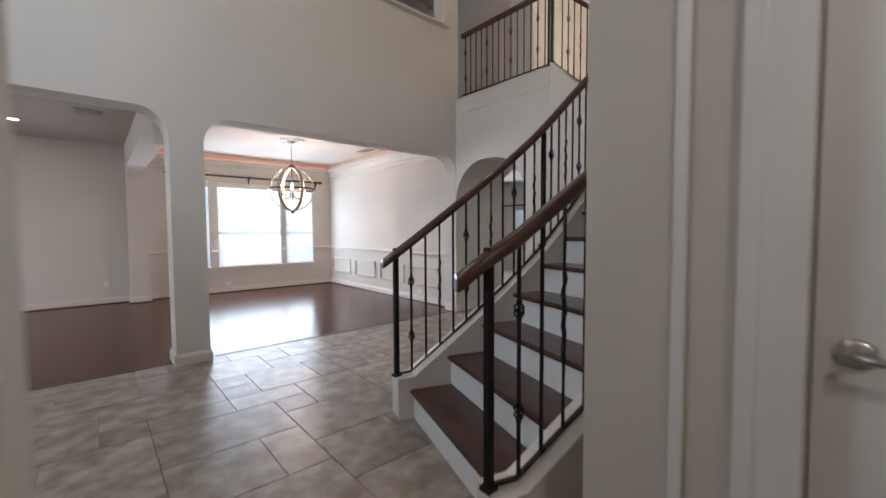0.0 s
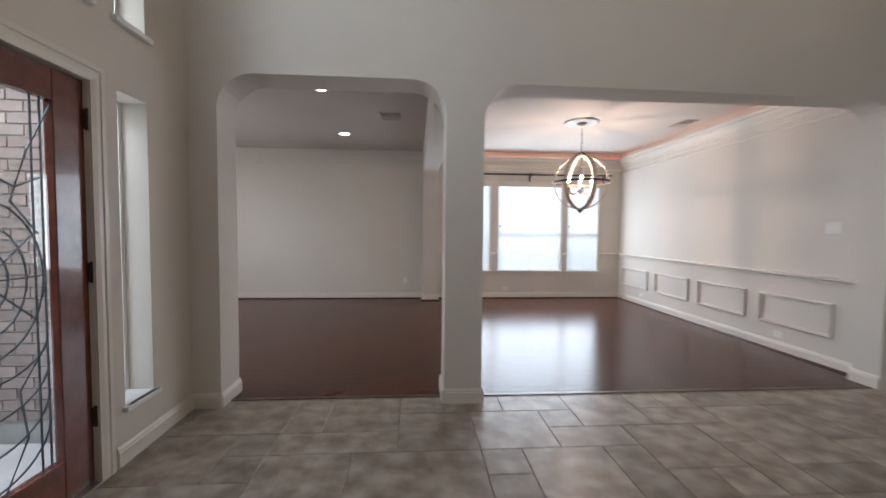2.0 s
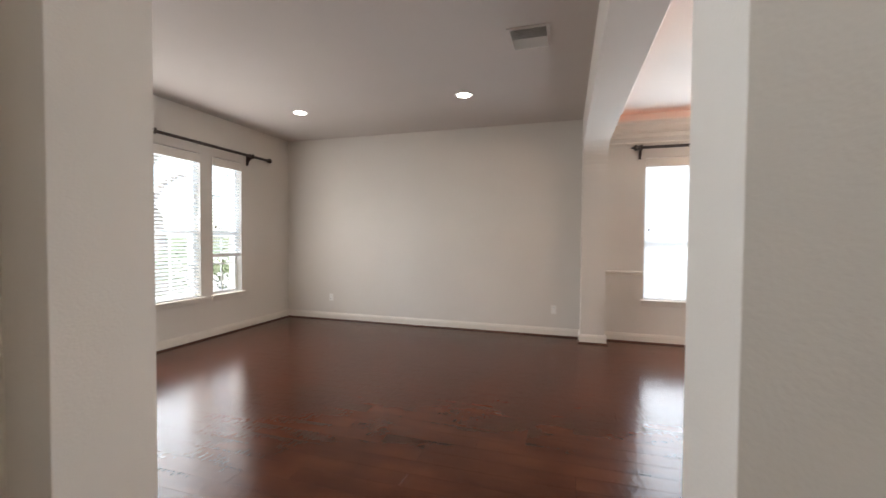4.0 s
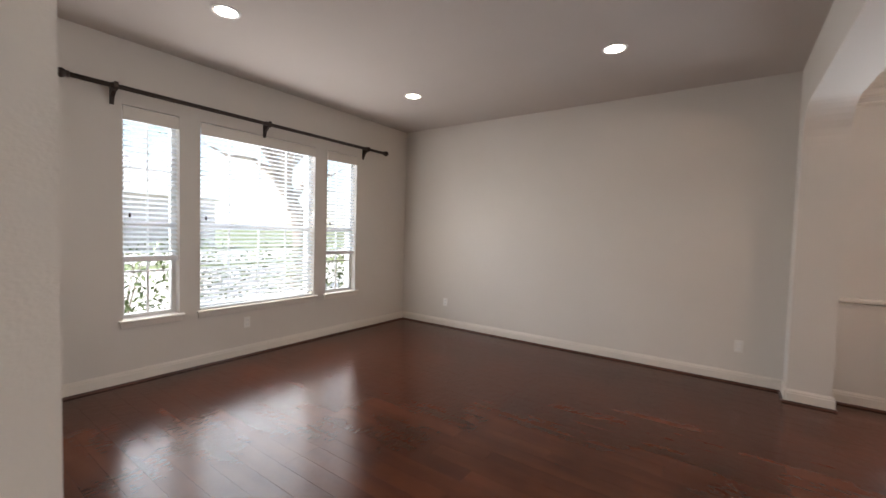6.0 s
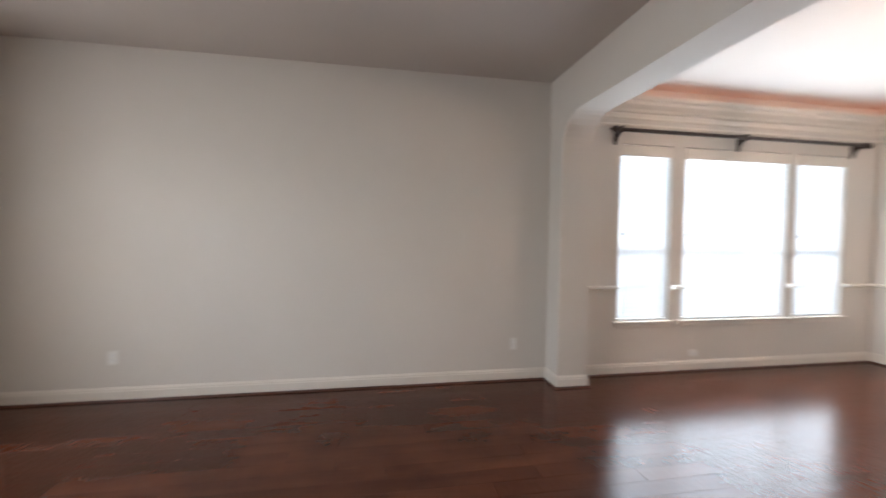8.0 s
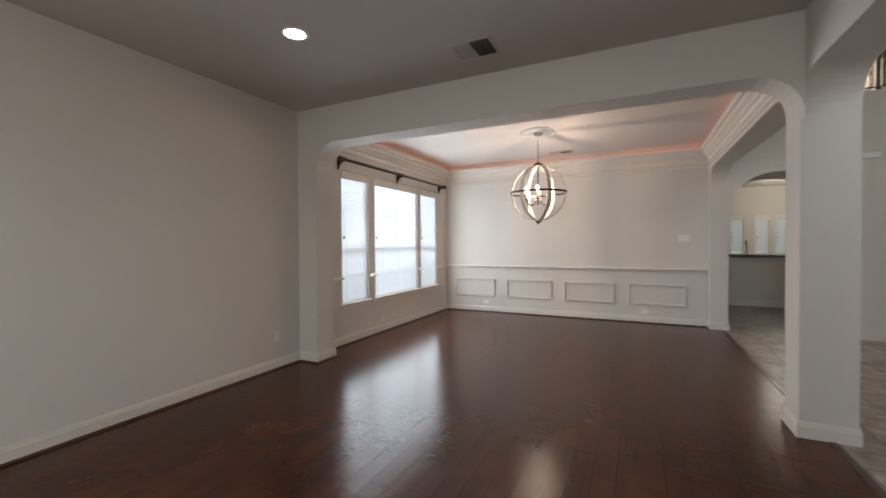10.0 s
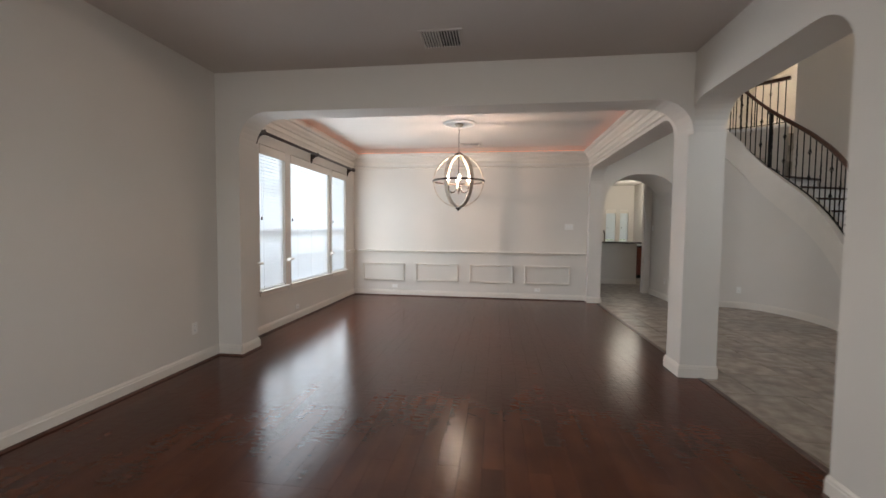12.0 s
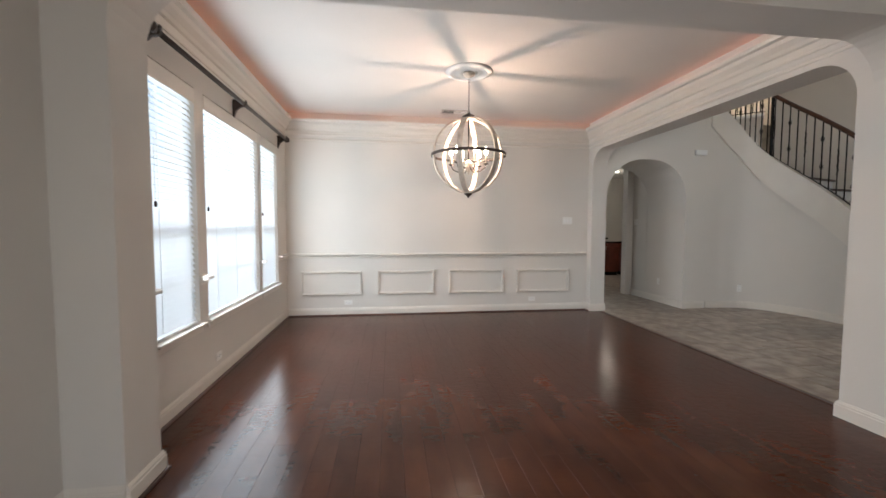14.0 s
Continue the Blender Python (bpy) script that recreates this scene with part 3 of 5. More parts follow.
ring = [(DX0, AY1), (DX1, AY1), (DX1, NY), (DX0, NY)]
crown = [(0.0, 2.60), (0.012, 2.60), (0.016, 2.615), (0.012, 2.63), (0.012, 2.665), (0.03, 2.675), (0.04, 2.70), (0.075, 2.735), (0.085, 2.765), (0.115, 2.775), (0.125, 2.80), (0.125, 2.815), (0.0, 2.815)]
structure(sweep("crown_moulding", [(x, y, 0) for x, y in ring], crown, M_TRIM, closed=True))
structure(sweep("picture_moulding", [(x, y, 0) for x, y in ring], [(0, 2.525), (0.014, 2.53), (0.018, 2.545), (0.010, 2.555), (0, 2.56)], M_TRIM, closed=True))
M_ROPE = glow("rope_light", (1.0, 0.36, 0.22), 0.75)
structure(sweep("rope_light", [(x, y, 0) for x, y in ring], [(0.03, 2.82), (0.045, 2.82), (0.045, 2.835), (0.03, 2.835)], M_ROPE, closed=True))
rail_prof = [(0, 0.850), (0.010, 0.850), (0.013, 0.870), (0.006, 0.882), (0.050, 0.888), (0.058, 0.896), (0.057, 0.910), (0.046, 0.918), (0, 0.918)]


def chair_rail(path):
    structure(sweep("chair_rail", path, rail_prof, M_TRIM))


chair_rail([(DX1 - G, AY1 + 0.02, 0), (DX1 - G, NY - G, 0), (4.64, NY - G, 0)])
for a, b in ((3.94, 3.87), (2.52, 2.41), (1.77, DX0)):
    chair_rail([(a, NY - G, 0), (b, NY - G, 0)])


def panel_frame(y0, y1, z0, z1):
    w = 0.034
    bm = bmesh.new()
    x = DX1
    prof = [(0, 0.0), (0.002, 0.024), (w * 0.35, 0.030), (w * 0.5, 0.012), (w * 0.62, 0.010), (w * 0.75, 0.018), (w - 0.002, 0.016), (w, 0.0)]
    rings = []
    for cy, cz, sy, sz in ((y0, z0, 1, 1), (y1, z0, -1, 1), (y1, z1, -1, -1), (y0, z1, 1, -1)):
        rings.append([bm.verts.new((x - d, cy + sy * u, cz + sz * u)) for u, d in prof])
    for i in range(4):
        r0, r1 = rings[i], rings[(i + 1) % 4]
        for j in range(len(prof) - 1):
            bm.faces.new((r0[j], r0[j + 1], r1[j + 1], r1[j]))
    structure(mesh_object("trim_panel_moulding", bm, M_TRIM))


for a, b in ((7.37, 8.23), (6.29, 7.14), (5.22, 6.07), (4.16, 5.01)):
    panel_frame(a, b, 0.302, 0.652)

# ---- windows ----
M_GLASS = bpy.data.materials.new("window_glass")
M_GLASS.use_nodes = True
nt = M_GLASS.node_tree
nt.nodes.remove(nt.nodes["Principled BSDF"])
mix, tr, gl, fr = (nt.nodes.new(n) for n in ("ShaderNodeMixShader", "ShaderNodeBsdfTransparent", "ShaderNodeBsdfGlossy", "ShaderNodeLayerWeight"))
gl.inputs["Roughness"].default_value = 0.02
fr.inputs[0].default_value = 0.25
dim = nt.nodes.new("ShaderNodeMath")
dim.operation = "MULTIPLY"
dim.inputs[1].default_value = 0.5
nt.links.new(fr.outputs["Facing"], dim.inputs[0])
nt.links.new(dim.outputs[0], mix.inputs[0])
nt.links.new(tr.outputs[0], mix.inputs[1])
nt.links.new(gl.outputs[0], mix.inputs[2])
nt.links.new(mix.outputs[0], nt.nodes["Material Output"].inputs[0])

M_SLAT = bpy.data.materials.new("blind_slat")
M_SLAT.use_nodes = True
nt = M_SLAT.node_tree
nt.nodes.remove(nt.nodes["Principled BSDF"])
mix, df, tl = (nt.nodes.new(n) for n in ("ShaderNodeMixShader", "ShaderNodeBsdfDiffuse", "ShaderNodeBsdfTranslucent"))
df.inputs[0].default_value = (0.82, 0.83, 0.84, 1)
tl.inputs[0].default_value = (0.80, 0.84, 0.88, 1)
mix.inputs[0].default_value = 0.45
nt.links.new(df.outputs[0], mix.inputs[1])
nt.links.new(tl.outputs[0], mix.inputs[2])
nt.links.new(mix.outputs[0], nt.nodes["Material Output"].inputs[0])


def window(name, u0, u1, z0, z1, where, meet, bars, blind_to, tilt, label):
    """A window built with u along its wall, v out of the room; where lays it on its wall."""
    w = new(name)
    w.matrix_world = where
    tagged(w, label, "window", "", "structure")
    D = 0.085
    f = 0.035
    bm = bmesh.new()
    add_box(bm, u0, u0 + f, D, D + 0.06, z0, z1)
    add_box(bm, u1 - f, u1, D, D + 0.06, z0, z1)
    add_box(bm, u0 + f, u1 - f, D, D + 0.06, z0, z0 + f)
    add_box(bm, u0 + f, u1 - f, D, D + 0.06, z1 - f, z1)
    mesh_object("window_frame", bm, M_WHITE, w)
    box("meeting_rail", u0 + f, u1 - f, D - 0.008, D + 0.05, meet - 0.022, meet + 0.022, M_WHITE, w, 0.004)
    bm = bmesh.new()
    for i in range(bars):
        u = u0 + (u1 - u0) * (i + 1) / (bars + 1)
        add_box(bm, u - 0.008, u + 0.008, D + 0.02, D + 0.036, z0 + f, z1 - f)
    for za, zb in ((z0, meet), (meet, z1)):
        m = (za + zb) / 2
        add_box(bm, u0 + f, u1 - f, D + 0.0205, D + 0.0355, m - 0.008, m + 0.008)
    mesh_object("muntin", bm, M_WHITE, w)
    for za, zb in ((z0 + f, meet - 0.022), (meet + 0.022, z1 - f)):
        pane = box("pane", u0 + f, u1 - f, D + 0.025, D + 0.029, za, zb, M_GLASS, w)
        pane.visible_shadow = False
    # stool and apron
    bm = bmesh.new()
    add_box(bm, u0 - 0.035, u1 + 0.035, -0.045, -0.001, z0 - 0.018, z0 + 0.004, 0.006)
    add_box(bm, u0 + 0.001, u1 - 0.001, -0.002, D - 0.001, z0 - 0.014, z0 + 0.004)
    mesh_object("window_sill", bm, M_TRIM, w)
    bm = bmesh.new()
    add_box(bm, u0 - 0.02, u1 + 0.02, -0.016, -0.001, z0 - 0.068, z0 - 0.019, 0.004)
    mesh_object("apron", bm, M_TRIM, w)
    if blind_to is None:
        return w
    b = new("window_blind")
    b.matrix_world = where
    tagged(b, "white horizontal slatted blind lowered inside the window opening", "blind", "blinds of the windows")
    c = 0.034
    box("valance", u0 + 0.004, u1 - 0.004, -0.006, 0.006, z1 - 0.12, z1 - 0.012, M_TRIM, b, 0.003, "cream painted valance board")
    box("head_rail", u0 + 0.008, u1 - 0.008, 0.010, 0.052, z1 - 0.05, z1 - 0.006, M_BLIND, b)
    bm = bmesh.new()
    h = 0.050
    z = z1 - 0.075
    ca, sa = 0.025 * math.cos(tilt), 0.025 * math.sin(tilt)
    while z > blind_to + 0.04:
        j = random.uniform(-0.0008, 0.0008)
        ua, ub = u0 + 0.009, u1 - 0.009
        vs = [(ua, c - ca, z - sa + j), (ub, c - ca, z - sa - j), (ub, c, z + 0.0015), (ub, c + ca, z + sa - j), (ua, c + ca, z + sa + j), (ua, c, z + 0.0015)]
        v = [bm.verts.new(p) for p in vs]
        bm.faces.new((v[0], v[1], v[2], v[5]))
        bm.faces.new((v[5], v[2], v[3], v[4]))
        z -= 0.043
    sl = mesh_object("slats", bm, M_SLAT, b)
    tagged(sl, kind="stuff")
    lo = max(blind_to, z0 + 0.006)
    box("bottom_rail", u0 + 0.009, u1 - 0.009, c - 0.024, c + 0.024, lo, lo + (0.045 if blind_to > z0 + 0.2 else 0.018), M_BLIND, b, 0.003, "thick lower rail with gathered slats")
    for i in range(2 if u1 - u0 < 1 else 3):
        n = 2 if u1 - u0 < 1 else 3
        u = u0 + (u1 - u0) * (0.16 + 0.68 * i / (n - 1))
        tube("ladder_cord", [(u, c - 0.027, lo), (u, c - 0.027, z1 - 0.05)], 0.0012, M_BLIND, b, 4)
    tube("pull_cord", [(u0 + 0.05, c - 0.03, z1 - 0.06), (u0 + 0.052, c - 0.032, 1.47)], 0.0015, M_BLIND, b, 4)
    lathe("tassel", [(0.003, 0), (0.008, -0.008), (0.010, -0.035), (0.003, -0.04)], M_ROD, b, 8, (u0 + 0.052, c - 0.032, 1.47), "small dark cord tassel")
    return w


WEST = Matrix.Translation((LX0, 0, 0)) @ Matrix.Rotation(radians(90), 4, "Z")     # u north, v west
NORTH = Matrix.Translation((0, NY, 0))
ns = "single-hung window with white frame, muntins, stool and apron"
for i, (a, b, c, d) in enumerate(FW):
    window("window_living", a, b, c, d, WEST, 1.36, 3 if i == 1 else 1, c if i == 1 else 1.05, radians(24), ns)
for i, (a, b, c, d) in enumerate(DW):
    window("window_dining", a, b, c, d, NORTH, 1.27, 3 if i == 1 else 1, c, radians(64), ns)


def curtain_rod(name, u0, u1, z, where, brackets):
    r = new(name)
    r.matrix_world = where
    tagged(r, "dark bronze wooden curtain rod with carved finials on three brackets", "curtain rod", "curtain rods")
    v = -0.10
    tube("rod", [(u0 + 0.09, v, z), (u1 - 0.09, v, z)], 0.019, M_ROD, r, 14)
    for u, s in ((u0, 1), (u1, -1)):
        prof = [(0.004, 0.0), (0.008, 0.012), (0.016, 0.03), (0.033, 0.045), (0.037, 0.06), (0.030, 0.078), (0.021, 0.086), (0.027, 0.094), (0.026, 0.10), (0.019, 0.105)]
        fin = lathe("finial", prof, M_ROD, r, 16, (0, 0, 0), "turned bronze finial")
        fin.matrix_local = Matrix.Translation((u, v, z)) @ Matrix.Rotation(radians(90) * s, 4, "Y")
    for u in brackets:
        bm = bmesh.new()
        pts = [(-0.004, -0.13), (-0.012, -0.13), (-0.03, -0.07), (-0.075, -0.035), (-0.115, -0.03), (-0.128, -0.01), (-0.128, 0.03), (-0.118, 0.03), (-0.114, 0.0), (-0.085, 0.0), (-0.080, 0.03), (-0.07, 0.035), (-0.004, 0.035)]
        lo = [bm.verts.new((u - 0.014, a, z + b)) for a, b in pts]
        hi = [bm.verts.new((u + 0.014, a, z + b)) for a, b in pts]
        bm.faces.new(lo)
        bm.faces.new(hi[::-1])
        for i in range(len(pts)):
            bm.faces.new((lo[i], lo[(i + 1) % len(pts)], hi[(i + 1) % len(pts)], hi[i]))
        bmesh.ops.triangulate(bm, faces=[f for f in bm.faces if len(f.verts) > 4])
        mesh_object("bracket", bm, M_ROD, r, "carved bronze bracket")


curtain_rod("curtain_rod", 4.38, 7.93, 2.475, WEST, (4.76, 6.08, 7.52))
curtain_rod("curtain_rod", 1.60, 4.83, 2.47, NORTH, (1.72, 3.16, 4.68))

# ---- chandelier ----
ch = thing("chandelier", (3.26, 6.135, 2.06), "whitewashed wooden orb chandelier with candle bulbs and bronze ring", "chandelier")
M_WASH = material("whitewashed_wood", (0.52, 0.44, 0.36), 0.6, scale=18, vary=0.25, bump=0.2, bump_scale=50)
M_BRONZE = material("aged_bronze", (0.05, 0.035, 0.028), 0.4, 0.6, scale=20, vary=0.3)
R0 = 0.385


def hoop(bm, r, width, thick, turn, tilt=0.0, seg=44, half=False):
    n = seg
    rings = []
    for i in range(n if not half else n // 2 + 1):
        a = 2 * math.pi * i / n
        c, s = math.cos(a), math.sin(a)
        row = []
        for rr, ww in ((r, -width / 2), (r, width / 2), (r - thick, width / 2), (r - thick, -width / 2)):
            p = Vector((rr * c, ww, rr * s * 1.03))
            p.rotate(Euler((0, 0, turn)))
            row.append(bm.verts.new(p))
        rings.append(row)
    m = len(rings)
    for i in range(m):
        r0, r1 = rings[i], rings[(i + 1) % m]
        for j in range(4):
            bm.faces.new((r0[j], r0[(j + 1) % 4], r1[(j + 1) % 4], r1[j]))


for i in range(3):
    bm = bmesh.new()
    hoop(bm, R0 - 0.004 * i, 0.052, 0.017, radians(35.5 + 60 * i))
    mesh_object("hoop", bm, M_WASH, ch, "whitewashed curved wooden band")
bm = bmesh.new()
seg = 56
rings = []
for i in range(seg):
    a = 2 * math.pi * i / seg
    c, s = math.cos(a), math.sin(a)
    rings.append([bm.verts.new((rr * c, rr * s, ww)) for rr, ww in ((R0 + 0.008, -0.014), (R0 + 0.008, 0.014), (R0 + 0.002, 0.014), (R0 + 0.002, -0.014))])
for i in range(seg):
    r0, r1 = rings[i], rings[(i + 1) % seg]
    for j in range(4):
        bm.faces.new((r0[j], r0[(j + 1) % 4], r1[(j + 1) % 4], r1[j]))
mesh_object("equator_ring", bm, M_BRONZE, ch, "dark bronze horizontal ring")
lathe("top_cap", [(0.01, 0.44), (0.02, 0.43), (0.06, 0.41), (0.07, 0.395), (0.01, 0.39)], M_BRONZE, ch, 16)
lathe("bottom_finial", [(0.01, -0.39), (0.05, -0.40), (0.03, -0.415), (0.012, -0.43), (0.005, -0.445)], M_BRONZE, ch, 16)
tube("centre_stem", [(0, 0, 0.40), (0, 0, -0.16)], 0.008, M_BRONZE, ch, 8)
lathe("hub", [(0.01, -0.05), (0.03, -0.07), (0.045, -0.10), (0.03, -0.14), (0.012, -0.17), (0.004, -0.2)], M_WASH, ch, 16)
for i in range(6):
    a = radians(60 * i + 10)
    c, s = math.cos(a), math.sin(a)
    pts = [(c * r, s * r, z) for r, z in ((0.03, -0.11), (0.07, -0.16), (0.12, -0.17), (0.17, -0.14), (0.185, -0.10))]
    tube("arm", pts, 0.006, M_BRONZE, ch, 6)
    lathe("candle_cup", [(0.004, -0.105), (0.022, -0.10), (0.028, -0.09), (0.012, -0.085)], M_BRONZE, ch, 10, (c * 0.185, s * 0.185, 0))
    lathe("candle_sleeve", [(0.011, -0.09), (0.011, 0.0), (0.004, 0.003)], M_WASH, ch, 10, (c * 0.185, s * 0.185, 0))
    lathe("bulb", [(0.008, 0.0), (0.018, 0.018), (0.021, 0.036), (0.013, 0.062), (0.002, 0.085)], M_BULB, ch, 10, (c * 0.185, s * 0.185, 0))
for i in range(11):
    bm = bmesh.new()
    tube_points(bm, [(0.009 * math.cos(a) if i % 2 else 0.0, 0.0 if i % 2 else 0.009 * math.cos(a), 0.455 + i * 0.031 + 0.019 * math.sin(a)) for a in [2 * math.pi * j / 10 for j in range(11)]], 0.0028, 5)
    mesh_object("chain_link", bm, M_BRONZE, ch)
lathe("canopy", [(0.008, 0.80), (0.03, 0.805), (0.06, 0.825), (0.065, 0.845), (0.01, 0.846)], M_WASH, ch, 20)
med = thing("ceiling_medallion", (3.26, 6.135, 2.92), "round white plaster ceiling medallion with stepped rings", "ceiling medallion")
lathe("disc", [(0.005, -0.010), (0.05, -0.012), (0.09, -0.016), (0.10, -0.024), (0.12, -0.014), (0.17, -0.012), (0.185, -0.022), (0.20, -0.026), (0.215, -0.018), (0.235, -0.016), (0.245, -0.005), (0.24, 0.0)], M_WHITE, med, 40)

# ---- vents, plates ----


def vent(x, y, z, w, d, turn=0.0):
    v = thing("ceiling_vent", (x, y, z), "white metal ceiling air register with angled louvres", "ceiling vent", "ceiling vents", turn)
    bm = bmesh.new()
    for a, b, c, e in ((-w, -w + 0.025, -d, d), (w - 0.025, w, -d, d), (-w + 0.025, w - 0.025, -d, -d + 0.025), (-w + 0.025, w - 0.025, d - 0.025, d)):
        add_box(bm, a, b, c, e, -0.010, 0.0)
    mesh_object("frame", bm, M_CEIL, v)
    # Flat dark sheet in place of the duct's shaded depth.
    box("backing", -w + 0.024, w - 0.024, -d + 0.024, d - 0.024, -0.0025, -0.0005, M_IRON, v, label="dark sheet standing for the shaded duct")
    n = max(4, int((2 * d - 0.05) / 0.022))
    for i in range(n):
        y0 = -d + 0.03 + (2 * d - 0.06) * i / (n - 1)
        s = box("slat", -w + 0.026, w - 0.026, -0.009, 0.009, -0.001, 0.001, M_PLATE, v)
        s.matrix_local = Matrix.Translation((0, y0, -0.008)) @ Matrix.Rotation(radians(52 if i < n / 2 else -52), 4, "X")


vent(0.545, 6.03, H1, 0.16, 0.18)
vent(4.72, 6.05, H1 + 0.02, 0.10, 0.19)


def plate(name, place, facing, label, kind, w=0.035, h=0.057):
    """A wall plate facing 'x-', 'y-', 'x+' or 'y+'."""
    turn = {"y-": 0, "x+": 90, "y+": 180, "x-": -90}[facing]
    p = thing(name, place, label, kind, "wall plates", turn)
    box("plate", -w, w, -0.006, -0.0005, -h, h, M_PLATE, p, 0.002)
    if "switch" in name:
        n = max(1, round(w / 0.03))
        for i in range(n):
            u = (i - (n - 1) / 2) * 0.046
            box("rocker", u - 0.015, u + 0.015, -0.010, -0.0055, -0.03, 0.03, M_WHITE, p, 0.002)
    elif "outlet" in name:
        for s in (-1, 1):
            dx, dz = (s * 0.022, 0) if w > h else (0, s * 0.022)
            box("socket", dx - 0.014, dx + 0.014, -0.008, -0.0055, dz - 0.014, dz + 0.014, M_WHITE, p, 0.003)
            for q in (-1, 1):
                box("slot", dx + q * 0.006 - 0.001, dx + q * 0.006 + 0.001, -0.0088, -0.0075, dz - 0.004, dz + 0.006, M_IRON, p)
    return p


for x, y, z, f in ((LX0, 5.906, 0.36, "x+"), (-2.77, NY, 0.36, "y-"), (0.69, NY, 0.36, "y-")):
    plate("wall_outlet", (x, y, z), f, "almond plastic duplex wall outlet", "electrical outlet")
for x, y, z, f in ((DX1, 7.57, 0.19, "x-"), (DX1, 4.76, 0.19, "x-"), (2.70, NY, 0.19, "y-")):
    plate("wall_outlet", (x, y, z), f, "white sideways duplex outlet above the baseboard", "electrical outlet", 0.057, 0.035)
plate("wall_outlet", (5.52, 2.28, 0.366), "y+", "almond plastic duplex wall outlet", "electrical outlet")
k_out = 13.0
c = across(k_out, -CURB + 0.03)
n = -right_of(k_out)
ob = plate("wall_outlet", (c.x, c.y, 0.32), "y+", "almond plastic duplex wall outlet", "electrical outlet")
ob.matrix_world = pose(c.x, c.y, 0.32, 0, 0, math.degrees(math.atan2(n.y, n.x)) + 90)
plate("light_switch", (DX1, 4.2, 1.41), "x-", "white triple rocker light switch plate", "light switch", 0.08, 0.057)
plate("light_switch", (-1.14, AY1, 1.42), "y+", "white double rocker light switch plate", "light switch", 0.058, 0.057)
plate("thermostat", (6.22, 2.28, 1.41), "y+", "small square white wall thermostat", "thermostat", 0.055, 0.055)
sm = thing("door_chime", (EX, 2.05, 2.50), "white plastic door chime box high on the wall", "door chime", rz=-90)
box("chime_cover", -0.10, 0.10, -0.04, -0.0005, -0.04, 0.04, M_WHITE, sm, 0.008)
lt = thing("recessed_light", (9.3, 0.9, 2.80), "round recessed ceiling downlight, glowing warm white", "ceiling light")
lathe("trim_ring", [(0.075, -0.004), (0.095, -0.006), (0.098, 0.0), (0.075, 0.002)], M_WHITE, lt, ring=True)
lathe("lens", [(0.001, -0.002), (0.074, -0.002), (0.074, 0.001), (0.001, 0.001)], M_GLOWLAMP, lt)
for x, y in ((-0.165, 5.03), (-2.42, 5.1), (-2.41, 7.16), (-0.26, 7.12)):
    lt = thing("recessed_light", (x, y, H1), "round recessed ceiling downlight, glowing warm white", "ceiling light", "recessed lights of the living room")
    lathe("trim_ring", [(0.075, -0.004), (0.095, -0.006), (0.098, 0.0), (0.075, 0.002)], M_WHITE, lt, ring=True)
    lathe("lens", [(0.001, -0.002), (0.074, -0.002), (0.074, 0.001), (0.001, 0.001)], M_GLOWLAMP, lt)
    lamp("downlight", "SPOT", pose(x, y, H1 - 0.03), 6, (1.0, 0.88, 0.74), radius=0.06, spot=radians(125))
lamp("chandelier_light", "POINT", pose(3.26, 6.135, 2.09), 27, (1.0, 0.70, 0.54), radius=0.03)
# Unseen point lamp added high up to light the foyer; it has no fixture.
lamp("foyer_fill", "POINT", pose(2.2, 1.3, 4.9), 13, (1.0, 0.86, 0.72), radius=0.15)
# Added fill behind the camera's starting point, with no fixture either.
lamp("hall_fill", "POINT", pose(0.75, -1.9, 2.5), 9, (1.0, 0.92, 0.82), radius=0.1)
lamp("kitchen_light", "POINT", pose(9.3, 1.6, 2.4), 30, (1.0, 0.92, 0.80), radius=0.6)

# ---- front door, sidelights ----
M_DOOR = material("mahogany_door", (0.14, 0.035, 0.02), 0.25, scale=10, vary=0.3, bump=0.08, bump_scale=30, coat=0.4)
M_CAME = material("lead_came", (0.10, 0.10, 0.105), 0.4, 0.7, scale=30, vary=0.2)
d0, d1, dz = 1.66, 2.655, 2.08
door = thing("front_door", (FX - 0.02, d1, 0.012), "closed mahogany front door with full-height leaded glass panel", "front door", rz=90)
W = d1 - d0                                   # u runs south from the hinge side: local x = -u
st = 0.175
for n_, a, b, c, e in (("hinge_stile", -st, 0, 0, dz), ("lock_stile", -W, -W + st, 0, dz)):
    box(n_, a, b, 0, 0.045, c, e, M_DOOR, door, 0.004)
box("top_rail", -W + st, -st, 0, 0.045, dz - 0.15, dz, M_DOOR, door, 0.004)
box("bottom_rail", -W + st, -st, 0, 0.045, 0, 0.21, M_DOOR, door, 0.004)
g0, g1, gz0, gz1 = -W + st, -st, 0.21, dz - 0.15
pane = box("glass", g0, g1, 0.018, 0.024, gz0, gz1, M_GLASS, door, label="clear leaded glass")
pane.visible_shadow = False
gm, gw = (g0 + g1) / 2, (g1 - g0) / 2
gc = (gz0 + gz1) / 2
bm = bmesh.new()


def came(pts):
    tube_points(bm, [(u, 0.012, z) for u, z in pts], 0.0045, 4)


def arc(cu, cz, ru, rz_, a0, a1, n=14):
    return [(cu + ru * math.cos(radians(a0 + (a1 - a0) * i / n)), cz + rz_ * math.sin(radians(a0 + (a1 - a0) * i / n))) for i in range(n + 1)]


